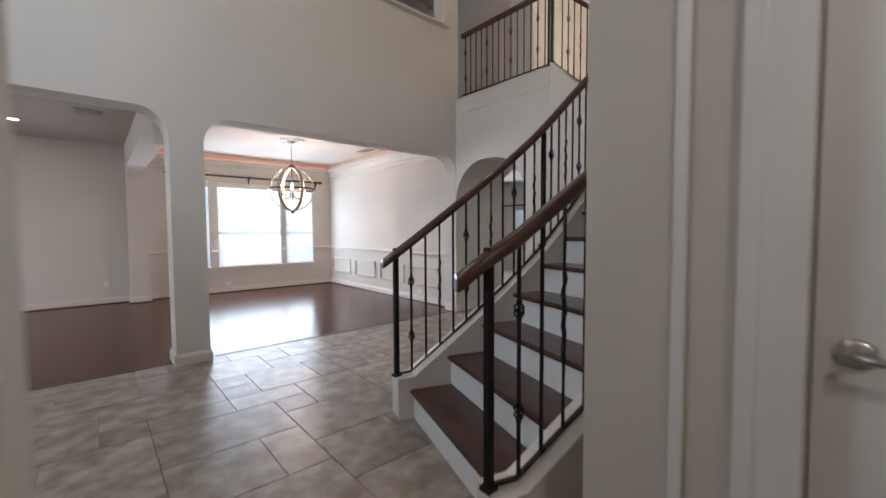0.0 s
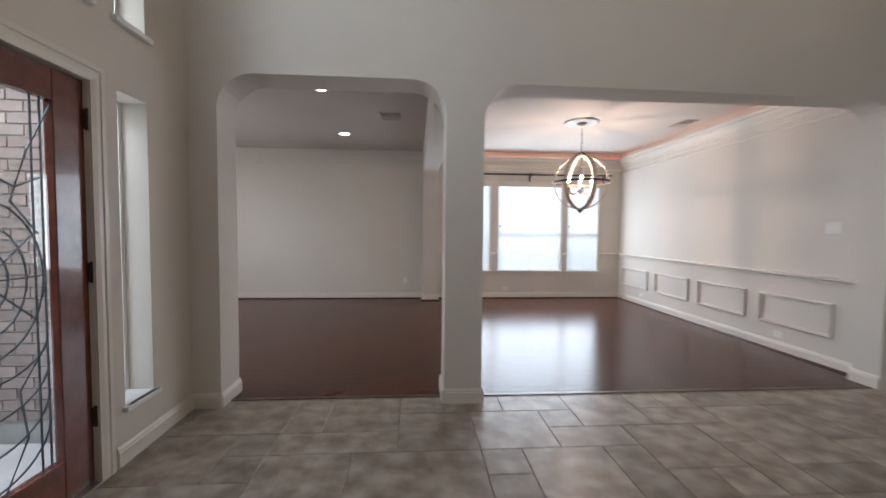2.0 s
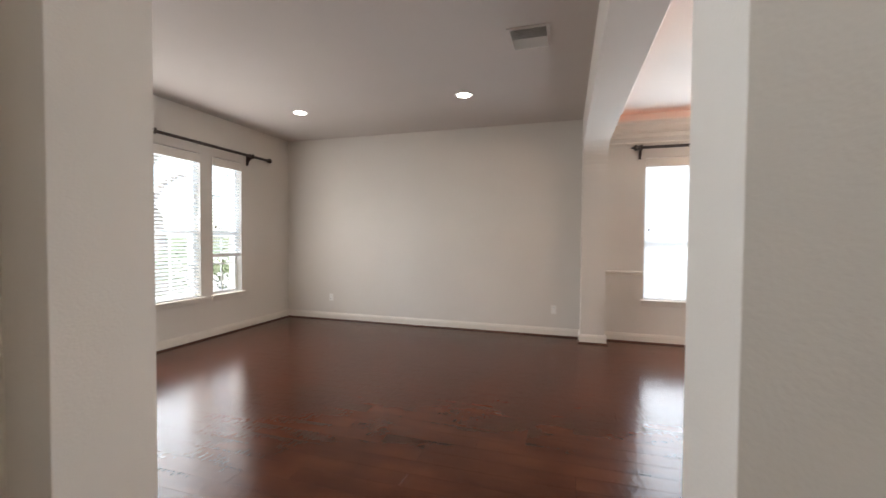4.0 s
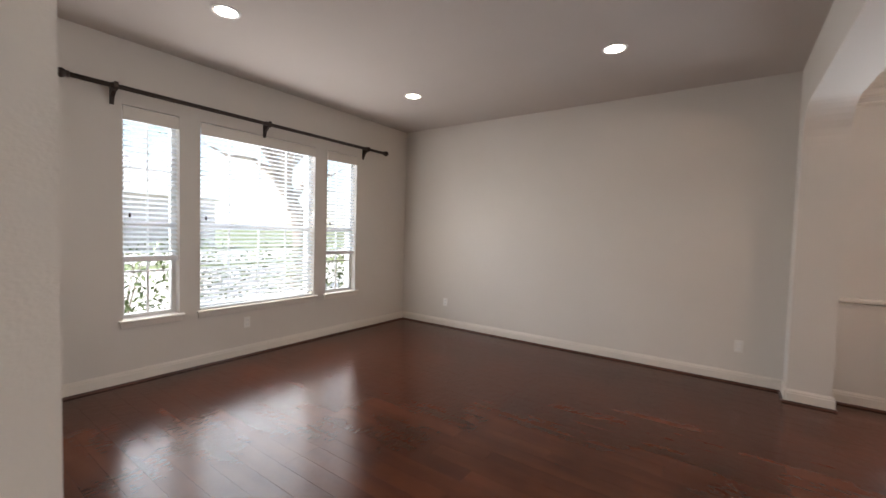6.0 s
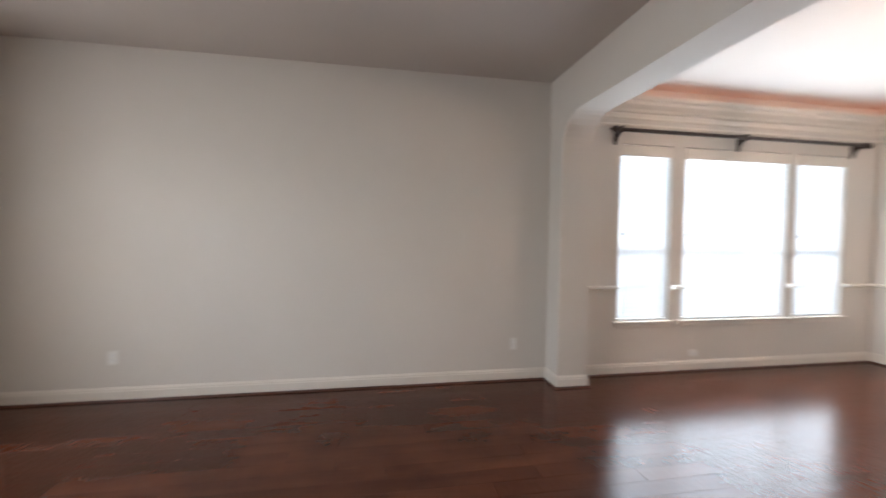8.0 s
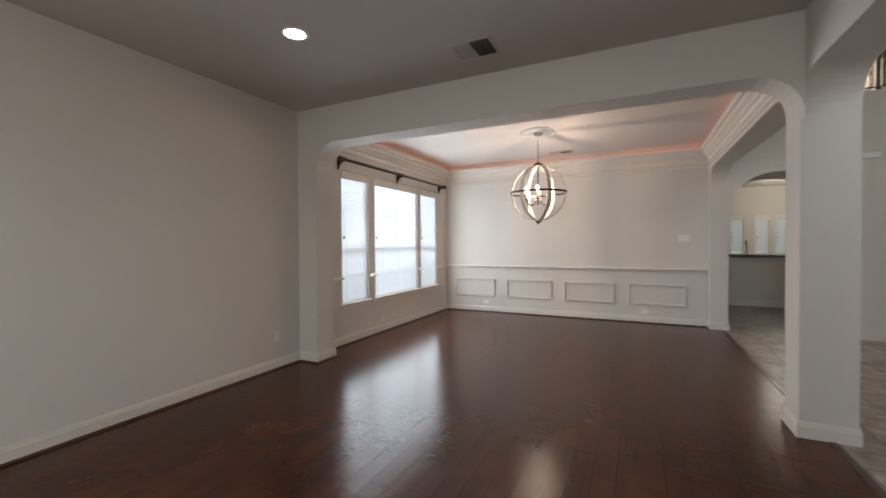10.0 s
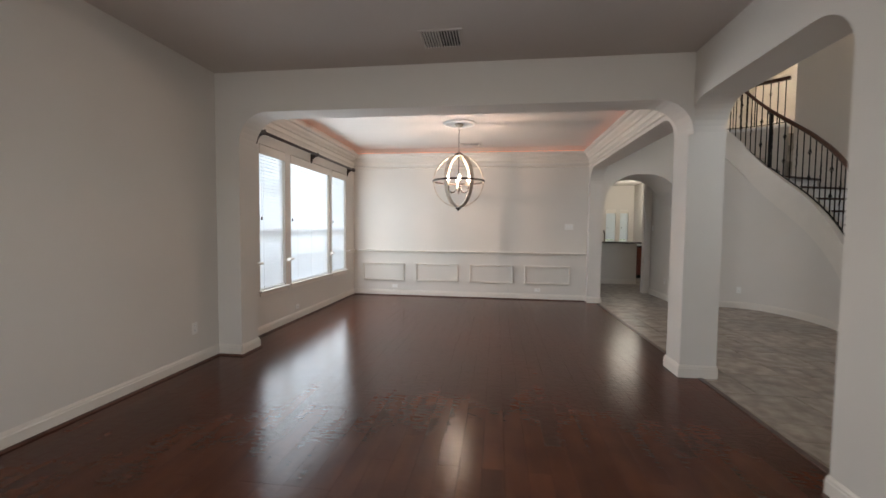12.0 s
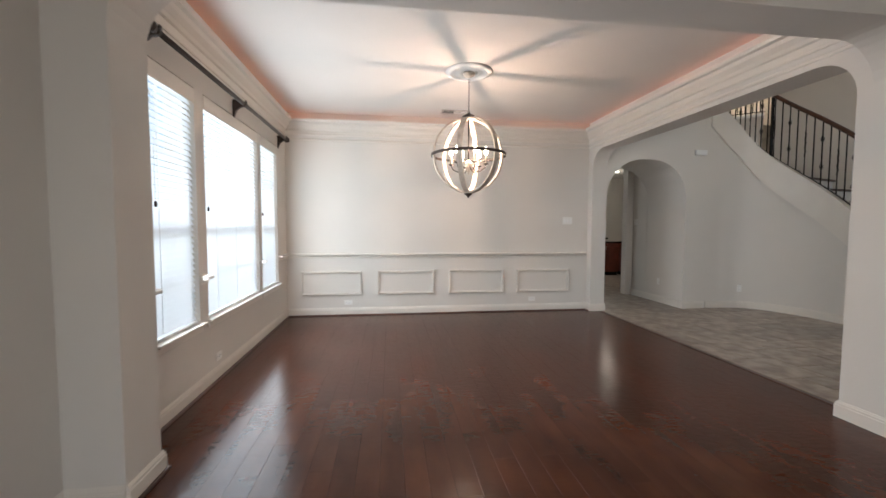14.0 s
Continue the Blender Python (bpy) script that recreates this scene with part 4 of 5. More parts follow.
for s in (-1, 1):
    for o in (0.055, 0.10):
        came([(gm + s * (gw - o), gz0), (gm + s * (gw - o), gz1)])
    came([(gm + s * gw, gz1 - 0.02), (gm + s * 0.2, gz1 - 0.25), (gm + s * 0.12, gz1 - 0.48), (gm + s * 0.24, gz1 - 0.62)])
    for q, (ru, rz_) in enumerate(((0.10, 0.13), (0.18, 0.23), (0.26, 0.33))):
        came([(gm + s * u, z) for u, z in arc(0, gc + 0.05, ru, rz_, -90, 90)])
    for q in range(4):
        base = gc - 0.32 - 0.13 * q
        came([(gm + s * u, z) for u, z in arc(0.0, base + 0.10, 0.27, 0.16 + 0.02 * q, -90, 0)])
    came([(gm + s * 0.05, gz0), (gm + s * 0.16, gz0 + 0.2), (gm + s * 0.13, gz0 + 0.42), (gm + s * 0.27, gz0 + 0.6)])
    came([(gm + s * 0.27, gc + 0.5), (gm + s * 0.14, gc + 0.44), (gm, gc + 0.5)])
for a in (-35, 0, 35, 90, 145, 180, 215):
    came([(gm, gc + 0.05), (gm + 0.25 * math.cos(radians(a)), gc + 0.05 + 0.32 * math.sin(radians(a)))])
mesh_object("leading", bm, M_CAME, door, "curved grey lead cames")
for z in (0.35, 1.11, 1.89):
    bm = bmesh.new()
    add_box(bm, -0.012, 0.012, -0.012, -0.0005, z - 0.05, z + 0.05, 0.002)
    tube_points(bm, [(0.0, -0.014, z - 0.055), (0.0, -0.014, z + 0.055)], 0.007, 8)
    mesh_object("hinge", bm, M_ROD, door, "dark bronze butt hinge")
lathe("door_knob", [(0.012, 0), (0.012, 0.03), (0.028, 0.045), (0.03, 0.06), (0.015, 0.07)], M_ROD, door, 14, (0, 0, 0)).matrix_local = Matrix.Translation((-W + 0.07, 0, 0.98)) @ Matrix.Rotation(radians(90), 4, "X")

casing = [(0.0, 0.0), (0.0, 0.012), (0.03, 0.018), (0.055, 0.016), (0.06, 0.022), (0.085, 0.022), (0.088, 0.0)]
wide_casing = [(u * 1.45, v) for u, v in casing]


def door_casing(name, axis, plane, sgn, u0, u1, top, mat=M_TRIM, casing=casing):
    """Flat moulded trim round an opening, on a wall's face; sgn is the way it stands proud."""
    bm = bmesh.new()
    rings = []
    for cu, cz, su in ((u0, 0.0, -1), (u0, top, -1), (u1, top, 1), (u1, 0.0, 1)):
        row = []
        for w, t in casing:
            u, z, p = cu + su * w, (cz + w if cz > 0 else 0.0), plane + sgn * t
            row.append(bm.verts.new((p, u, z) if axis == "x" else (u, p, z)))
        rings.append(row)
    m = len(casing)
    for r0, r1 in zip(rings, rings[1:]):
        for j in range(m):
            bm.faces.new((r0[j], r0[(j + 1) % m], r1[(j + 1) % m], r1[j]))
    bm.faces.new(rings[0])
    bm.faces.new(rings[-1][::-1])
    return structure(mesh_object(name, bm, mat))


door_casing("trim_front_door", "x", FX + 0.001, 1, 1.62, 2.66, 2.10)
box_th = box("threshold", FX - 0.2, FX + 0.02, 1.62, 2.66, -0.012, 0.011, M_STEEL)
structure(box_th)


def side_window(y0, y1, z0, z1, rows):
    w = new("window_foyer")
    w.matrix_world = pose(FX, 0, 0)
    tagged(w, "narrow fixed window with white frame and deep painted reveal", "window", "", "structure")
    f = 0.03
    bm = bmesh.new()
    add_box(bm, -0.20, -0.15, y0, y0 + f, z0, z1)
    add_box(bm, -0.20, -0.15, y1 - f, y1, z0, z1)
    add_box(bm, -0.20, -0.15, y0 + f, y1 - f, z0, z0 + f)
    add_box(bm, -0.20, -0.15, y0 + f, y1 - f, z1 - f, z1)
    mesh_object("window_frame", bm, M_WHITE, w)
    bm = bmesh.new()
    for i in range(1, rows):
        z = z0 + (z1 - z0) * i / rows
        add_box(bm, -0.183, -0.167, y0 + f, y1 - f, z - 0.008, z + 0.008)
    if y1 - y0 > 0.6:
        add_box(bm, -0.182, -0.168, (y0 + y1) / 2 - 0.008, (y0 + y1) / 2 + 0.008, z0 + f, z1 - f)
    mesh_object("muntin", bm, M_WHITE, w)
    pane = box("pane", -0.177, -0.173, y0 + f, y1 - f, z0 + f, z1 - f, M_GLASS, w)
    pane.visible_shadow = False
    bm = bmesh.new()
    add_box(bm, -0.149, 0.03, y0 + 0.001, y1 - 0.001, z0 + 0.0, z0 + 0.018)
    add_box(bm, 0.001, 0.035, y0 - 0.03, y1 + 0.03, z0 - 0.012, z0 + 0.018, 0.004)
    mesh_object("window_sill", bm, M_WHITE, w)


side_window(2.86, 3.11, 0.31, 2.12, 5)
side_window(1.16, 1.41, 0.31, 2.12, 5)
side_window(2.86, 3.11, 2.50, 4.9, 5)
side_window(1.62, 2.66, 2.50, 4.9, 5)
side_window(1.16, 1.41, 2.50, 4.9, 5)

# ---- hall door beside the stair ----
hd = thing("hall_door", (HX + 0.055, -0.964, 0.01), "closed white panelled interior door with satin nickel lever handle", "interior door", rz=90)
DW_, DH_ = 0.83, 2.01
box("slab", -DW_, 0, 0.0, -0.035, 0, DH_, M_WHITE, hd, 0.003)
for a, b, c, e in ((-0.38, -0.12, 0.22, 0.82), (-0.71, -0.45, 0.22, 0.82), (-0.38, -0.12, 1.0, 1.82), (-0.71, -0.45, 1.0, 1.82)):
    bm = bmesh.new()
    vs = []
    for ins, dep in ((0.0, 0.0005), (0.012, 0.008), (0.03, 0.003), (0.055, 0.007)):
        vs.append([bm.verts.new((u, dep, z)) for u, z in ((a + ins, c + ins), (b - ins, c + ins), (b - ins, e - ins), (a + ins, e - ins))])
    for r0, r1 in zip(vs, vs[1:]):
        for j in range(4):
            bm.faces.new((r0[j], r0[(j + 1) % 4], r1[(j + 1) % 4], r1[j]))
    bm.faces.new(vs[-1])
    mesh_object("panel", bm, M_WHITE, hd)
door_casing("trim_hall_door", "x", HX - 0.001, -1, -1.80, -0.96, 2.03, M_WHITE, wide_casing)
hn = new("lever_handle")
hn.parent = hd
tagged(hn, "satin nickel lever handle on a round rose")
lathe("rose", [(0.033, 0.0), (0.033, 0.006), (0.028, 0.012), (0.012, 0.016)], M_STEEL, hn, 20).matrix_local = Matrix.Translation((-0.07, 0.001, 1.055)) @ Matrix.Rotation(radians(-90), 4, "X")
tube("lever", [(-0.07, 0.012, 1.055), (-0.07, 0.045, 1.055), (-0.085, 0.055, 1.055), (-0.13, 0.055, 1.052), (-0.18, 0.053, 1.048)], [0.010, 0.010, 0.010, 0.008, 0.0065], M_STEEL, hn, 10)
box("latch_plate", -0.004, 0.0012, -0.028, -0.008, 1.02, 1.09, M_STEEL, hd)

# ---- kitchen and family room seen through the passage ----
M_CAB = material("cherry_cabinet", (0.16, 0.035, 0.02), 0.3, scale=7, vary=0.25, bump=0.05)
M_STONE = material("dark_granite", (0.025, 0.022, 0.02), 0.15, scale=60, vary=0.6)
bar_ = thing("breakfast_bar", (7.85, 3.4, 0), "raised breakfast bar with cream base and dark granite top", "kitchen counter")
box("base", 0, 0.30, -1.35, -0.1, 0, 1.03, M_WALL, bar_)
box("baseboard", -0.016, -0.001, -1.35, -0.1, 0, 0.12, M_TRIM, bar_, 0.003)
box("worktop", -0.14, 0.42, -1.42, -0.04, 1.032, 1.072, M_STONE, bar_, 0.008, "dark polished granite top")
fa = thing("kitchen_tap", (8.2, 2.75, 1.074), "tall curved dark kitchen tap", "tap")
tube("spout", [(0, 0, 0), (0, 0, 0.22), (0.03, 0, 0.28), (0.08, 0, 0.28), (0.10, 0, 0.22)], 0.012, M_ROD, fa, 8)


def cabinet(x, y, w, d, h, label, doors=2):
    c = thing("kitchen_cabinet", (x, y, 0), label, "kitchen cabinet", "kitchen cabinets")
    box("body", 0.02, d, 0, w, 0.10, h - 0.04, M_CAB, c)
    box("toe_kick", 0.08, d, 0, w, 0, 0.099, M_IRON, c)
    box("worktop", -0.01, d, -0.01, w + 0.01, h - 0.038, h, M_STONE, c, 0.005)
    for i in range(doors):
        a, b = w * i / doors + 0.006, w * (i + 1) / doors - 0.006
        dr = box("door", 0.0, 0.019, a, b, 0.12, h - 0.06, M_CAB, c, 0.003)
        bm = bmesh.new()
        add_box(bm, -0.004, -0.0005, a + 0.06, b - 0.06, 0.19, h - 0.13, 0.0015)
        mesh_object("panel", bm, M_CAB, dr)
        bm = bmesh.new()
        tube_points(bm, [(-0.025, b - 0.03, h - 0.22), (-0.025, b - 0.03, h - 0.12)], 0.005, 6)
        mesh_object("handle", bm, M_STEEL, dr)
    return c


cabinet(9.2, 1.25, 0.80, 0.6, 0.92, "dark cherry base cabinet with granite top", 2)
cabinet(9.2, 0.80, 0.42, 0.6, 0.92, "narrow dark cherry base cabinet with granite top", 1)
cabinet(8.9, 0.30, 0.36, 0.6, 0.92, "dark cherry end cabinet with granite top", 1)
EASTW = Matrix.Translation((FE, 0, 0)) @ Matrix.Rotation(radians(-90), 4, "Z")   # u south, v east
# Blinds of the three small windows are added to make their panes look white.
for i, (a, b, c, d) in enumerate(FAMW):
    window("window_family", -b, -a, c, d, EASTW, (c + d) / 2, 1, c + 0.02, radians(58), "white framed window in the far room")
window("window_back_door", -0.84, -0.36, 1.0, 1.9, EASTW, 1.45, 1, None, 0, "glazed upper part of a cream back door")
structure(box("trim_family_header", FE - 0.03, FE - 0.002, 3.95, 7.8, 2.06, 2.10, M_ROD))

# upper floor, behind the balcony
M_WARMD = material("upper_door_paint", (0.62, 0.50, 0.40), 0.5, vary=0.03)
ud = thing("upper_closet_door", (6.30, 4.80, H2), "tall cream panelled upstairs door in warm light", "interior door", rz=-90)
for i in range(2):
    box("leaf", i * 0.55, i * 0.55 + 0.54, 0, 0.04, 0, 2.03, M_WARMD, ud, 0.003)
    for z in (0.15, 1.1):
        box("panel", i * 0.55 + 0.1, i * 0.55 + 0.44, -0.008, -0.0005, z, z + 0.8, M_WARMD, ud, 0.003)
structure(box("wall_upper_back", 6.345, 6.45, 3.2, 5.6, H2, HF, M_FOYER))
structure(box("wall_upper_step", 6.45, 8.6, 3.2, 3.3, H2, HF, M_FOYER))

# guard rail round the stair's outer side on the upper floor
og = thing("upper_guard_rail", (*across(9.2, WIDE + 0.08), H2), "curved upstairs guard rail with iron balusters", "railing")
O = og.matrix_world.inverted()
gk = [11.8 + 0.25 * i for i in range(19)]
for nm, z0, z1, hw, mt in (("kerb", 0.0, 0.05, 0.085, M_WHITE), ("bottom_bar", 0.09, 0.10, 0.012, M_IRON), ("handrail", 0.89, 0.95, 0.03, M_RAIL)):
    bm = bmesh.new()
    rings = []
    for k in gk:
        p, q = across(k, WIDE + 0.08 - hw), across(k, WIDE + 0.08 + hw)
        rings.append([bm.verts.new(O @ Vector(v)) for v in ((p.x, p.y, H2 + z0), (q.x, q.y, H2 + z0), (q.x, q.y, H2 + z1), (p.x, p.y, H2 + z1))])
    for r0, r1 in zip(rings, rings[1:]):
        for j in range(4):
            bm.faces.new((r0[j], r0[(j + 1) % 4], r1[(j + 1) % 4], r1[j]))
    bm.faces.new(rings[0])
    bm.faces.new(rings[-1][::-1])
    mesh_object(nm, bm, mt, og)
i = 0
k = 11.9
while k < 16.2:
    c = across(k, WIDE + 0.08)
    baluster(c.x, c.y, H2 + 0.10, H2 + 0.90, "basket" if i % 4 == 2 else "plain", og, lambda p: O @ Vector(p))
    k += 0.11 / max(0.05, (across(k + 0.5, WIDE) - across(k - 0.5, WIDE)).length)
    i += 1
uc = thing("upper_chandelier", (7.4, 0.9, 4.9), "small glowing ceiling fixture of the upper hall", "ceiling light")
for i in range(4):
    a = radians(90 * i)
    lathe("shade", [(0.01, 0.0), (0.05, 0.01), (0.07, 0.08), (0.02, 0.1)], M_BULB, uc, 10, (0.16 * math.cos(a), 0.16 * math.sin(a), 0))
    tube("arm", [(0, 0, 0.25), (0.1 * math.cos(a), 0.1 * math.sin(a), 0.12), (0.16 * math.cos(a), 0.16 * math.sin(a), 0.1)], 0.006, M_BRONZE, uc, 6)
tube("stem", [(0, 0, 0.24), (0, 0, HF - 4.9)], 0.008, M_BRONZE, uc, 6)
lamp("upper_hall_light", "POINT", pose(7.4, 0.9, 4.75), 19, (1.0, 0.87, 0.74), radius=0.15)

# ---- outdoors ----
M_GRASS = material("lawn", (0.15, 0.18, 0.08), 0.9, scale=1.5, vary=0.4, bump=0.5, bump_scale=40)
M_BARK = material("oak_bark", (0.34, 0.30, 0.26), 0.9, scale=9, vary=0.4, bump=0.8, bump_scale=25)
M_LEAF = material("shrub_leaf", (0.11, 0.15, 0.06), 0.5, scale=6, vary=0.4)
M_BRICK = material("grey_pink_brick", (0.30, 0.235, 0.21), 0.85, scale=8, vary=0.2, bump=0.5, bump_scale=60, random_shade=0.12)
M_MORTAR = material("pale_mortar", (0.5, 0.48, 0.45), 0.9, vary=0.1, bump=0.4)
M_WALK = material("concrete_walk", (0.56, 0.55, 0.53), 0.85, vary=0.1, bump=0.3)
gr = box("ground", -400, 400, -400, 400, -0.5, -0.2, M_GRASS)
structure(gr)
structure(box("pavement_walk", -14.0, FX - 0.3, 0.9, 3.2, -0.2, -0.06, M_WALK))
structure(box("road", -24.0, -17.0, -80, 80, -0.2, -0.17, M_WALK))


def leafy(name, place, spread, height, count, label, stems=7, leaf=0.05):
    t = thing(name, place, label, "shrub", "shrubs outside the windows")
    bm = bmesh.new()
    rnd = random.Random(int(place[1] * 100))
    for i in range(stems):
        a = rnd.uniform(0, 6.28)
        r = rnd.uniform(0.2, 1) * spread
        pts = [(r * 0.3 * math.cos(a) * s, r * 0.3 * math.sin(a) * s + 0, height * s * 0.95) for s in (0, 0.3, 0.6, 1.0)]
        pts = [(p[0] * (1 + j), p[1] * (1 + j), p[2]) for j, p in enumerate(pts)]
        tube_points(bm, pts, [0.012, 0.010, 0.006, 0.003], 5)
    mesh_object("stems", bm, M_BARK, t)
    bm = bmesh.new()
    for i in range(count):
        a, r, z = rnd.uniform(0, 6.28), spread * math.sqrt(rnd.random()), height * (0.25 + 0.8 * rnd.random() ** 0.7)
        p = Vector((r * math.cos(a), r * math.sin(a), z))
        e = Euler((rnd.uniform(-1, 1), rnd.uniform(-1, 1), rnd.uniform(0, 6.28)))
        vs = []
        for q in ((0, 0, 0), (leaf, leaf * 0.35, 0.006), (leaf * 2, 0, 0), (leaf, -leaf * 0.35, 0.006)):
            v = Vector(q)
            v.rotate(e)
            vs.append(bm.verts.new(p + v))
        bm.faces.new(vs)
    lf = mesh_object("leaves", bm, M_LEAF, t)
    tagged(lf, kind="stuff")


for i in range(7):
    y = 4.5 + i * 0.62
    leafy("shrub", (LX0 - 0.95 - 0.15 * (i % 2), y, -0.2), 0.42, 1.15 + 0.1 * (i % 3), 420, "open leafy green shrub with thin stems outside the window")
for i in range(4):
    leafy("shrub", (1.6 + i * 0.9, NY + 1.9, -0.2), 0.5, 1.0, 300, "leafy green shrub below the dining room window")

tree = thing("oak_tree", (-8.6, 10.0, -0.2), "large spreading oak with leaning trunk and sparse crown", "tree")
bm = bmesh.new()
tube_points(bm, [(0, 0, 0), (0.05, 0.02, 1.2), (0.0, -0.05, 2.0), (-0.1, -0.4, 2.9), (0, -1.3, 3.9), (0.2, -2.8, 4.7)], [0.24, 0.19, 0.17, 0.14, 0.11, 0.07], 12)
mesh_object("trunk", bm, M_BARK, tree)
rt = random.Random(5)
bm = bmesh.new()
for i in range(16):
    z0 = 2.0 + rt.random() * 2.4
    a = rt.uniform(0, 6.28)
    L = rt.uniform(1.8, 3.6)
    b0 = Vector((0, -0.2 - (z0 - 2.0) * 0.35, z0))
    pts = [b0 + Vector((math.cos(a) * L * s, math.sin(a) * L * s - 0.3 * s, L * 0.55 * s + 0.3 * math.sin(s * 5))) for s in (0, 0.25, 0.5, 0.75, 1)]
    tube_points(bm, pts, [0.11, 0.08, 0.055, 0.035, 0.015], 7)
mesh_object("limbs", bm, M_BARK, tree)
bm = bmesh.new()
for i in range(3200):
    a, r, z = rt.uniform(0, 6.28), 3.9 * math.sqrt(rt.random()), 3.9 + 2.6 * rt.random()
    if noise.noise(Vector((math.cos(a) * r, math.sin(a) * r, z)) * 0.8) < -0.02:
        continue
    p = Vector((r * math.cos(a), r * math.sin(a) - 0.9, z))
    e = Euler((rt.uniform(-1.5, 1.5), rt.uniform(-1.5, 1.5), rt.uniform(0, 6.28)))
    vs = []
    for q in ((0, 0, 0), (0.07, 0.045, 0), (0.15, 0, 0), (0.07, -0.045, 0)):
        v = Vector(q)
        v.rotate(e)
        vs.append(bm.verts.new(p + v))
    bm.faces.new(vs)
tagged(mesh_object("crown", bm, M_LEAF, tree), kind="stuff")

# house across the road and neighbour to the north
for nm, x0, x1, y0, y1, h in (("neighbour_house", -34, -26, 2, 16, 3.2), ("neighbour_house", -4, 9, 18, 28, 3.2)):
    hs = thing(nm, (0, 0, -0.2), "pale brick neighbouring house with a hipped roof", "house", "neighbouring houses")
    box("wall", x0, x1, y0, y1, 0, h, M_MORTAR, hs)
    bm = bmesh.new()
    e = 0.5
    b = [bm.verts.new(p) for p in ((x0 - e, y0 - e, h), (x1 + e, y0 - e, h), (x1 + e, y1 + e, h), (x0 - e, y1 + e, h))]
    w_ = min(x1 - x0, y1 - y0) / 2
    if x1 - x0 < y1 - y0:
        t_ = [bm.verts.new(((x0 + x1) / 2, y0 + w_, h + 3)), bm.verts.new(((x0 + x1) / 2, y1 - w_, h + 3))]
        fs = ((b[0], b[1], t_[0]), (b[1], b[2], t_[1], t_[0]), (b[2], b[3], t_[1]), (b[3], b[0], t_[0], t_[1]))
    else:
        t_ = [bm.verts.new((x0 + w_, (y0 + y1) / 2, h + 3)), bm.verts.new((x1 - w_, (y0 + y1) / 2, h + 3))]
        fs = ((b[0], b[1], t_[1], t_[0]), (b[1], b[2], t_[1]), (b[2], b[3], t_[0], t_[1]), (b[3], b[0], t_[0]))
    for f_ in fs:
        bm.faces.new(f_)
    bm.faces.new(b[::-1])
    mesh_object("roof", bm, M_WALK, hs)

structure(box("pavement_driveway", -15.5, -6.2, 3.9, 16.0, -0.2, -0.17, M_WALK))
# porch side wall of brick, outside the foyer's windows
bx0, by = LX0 - 0.32, 3.42
pw = box("wall_brick_porch", bx0, FX - 0.24, by, AY0 - 0.005, -0.2, 5.2, M_MORTAR)
structure(pw)
far_pw = box("wall_brick_entry", FX - 1.75, FX - 1.62, -1.5, 1.2, -0.2, 5.2, M_MORTAR)
structure(far_pw)
# Unseen slab and wall, added to keep direct sun off the porch brick.
structure(box("sun_shield_top", bx0, FX - 0.23, -1.75, AY0, 5.21, 5.35, M_WHITE))
structure(box("sun_shield_south", bx0, FX - 0.23, -1.75, -1.56, -0.2, 5.2, M_MORTAR))
bl, bh, bd = 0.200, 0.067, 0.018
me_b = {}


def brick_mesh(l, axis):
    key = (round(l, 3), axis)
    if key not in me_b:
        bm = bmesh.new()
        if axis == "y":
            add_box(bm, 0, l, -bd, 0, 0, bh)
        else:
            add_box(bm, 0, bd, 0, l, 0, bh)
        me = bpy.data.meshes.new("brick")
        bmesh.ops.recalc_face_normals(bm, faces=bm.faces)
        bm.to_mesh(me)
        bm.free()
        me.materials.append(M_BRICK)
        me_b[key] = me
    return me_b[key]


def brick_face(parent, axis, plane, a0, a1, z0, z1, most):
    n = 0
    row = 0
    z = z0
    while z + bh < z1:
        u = a0 - (bl / 2 if row % 2 else 0)
        while u < a1 - 0.01:
            lo, hi = max(u, a0), min(u + bl, a1)
            if hi - lo > 0.05 and n < most:
                b_ = new("brick", brick_mesh(hi - lo, axis))
                b_.parent = parent
                b_.matrix_parent_inverse = parent.matrix_world.inverted()
                b_.location = (lo, plane, z) if axis == "y" else (plane, lo, z)
                n += 1
            u += bl + 0.012
        z += bh + 0.012
        row += 1


brick_face(pw, "y", by, -2.5, FX - 0.25, 0.0, 2.9, 300)
brick_face(far_pw, "x", FX - 1.62, -0.4, 1.2, 0.0, 2.6, 280)

# ---- floors, piece by piece ----
me_t = {}


def slab_mesh(kind, lx, ly, mat, gap, h, bev):
    key = (kind, round(lx, 3), round(ly, 3))
    if key not in me_t:
        bm = bmesh.new()
        a, b, c, d = gap / 2, lx - gap / 2, gap / 2, ly - gap / 2
        lo = [bm.verts.new(p) for p in ((a, c, -h), (b, c, -h), (b, d, -h), (a, d, -h))]
        mi = [bm.verts.new(p) for p in ((a, c, -bev), (b, c, -bev), (b, d, -bev), (a, d, -bev))]
        hi = [bm.verts.new(p) for p in ((a + bev, c + bev, 0), (b - bev, c + bev, 0), (b - bev, d - bev, 0), (a + bev, d - bev, 0))]
        for r0, r1 in ((lo, mi), (mi, hi)):
            for i in range(4):
                bm.faces.new((r0[i], r0[(i + 1) % 4], r1[(i + 1) % 4], r1[i]))
        bm.faces.new(hi)
        me = bpy.data.meshes.new(kind)
        bm.to_mesh(me)
        bm.free()
        me.materials.append(mat)
        me_t[key] = me
    return me_t[key]


floor_t = bpy.data.objects["floor_foyer"]
floor_w = bpy.data.objects["floor_living"]
U = 0.2583
BORDER = 3.665


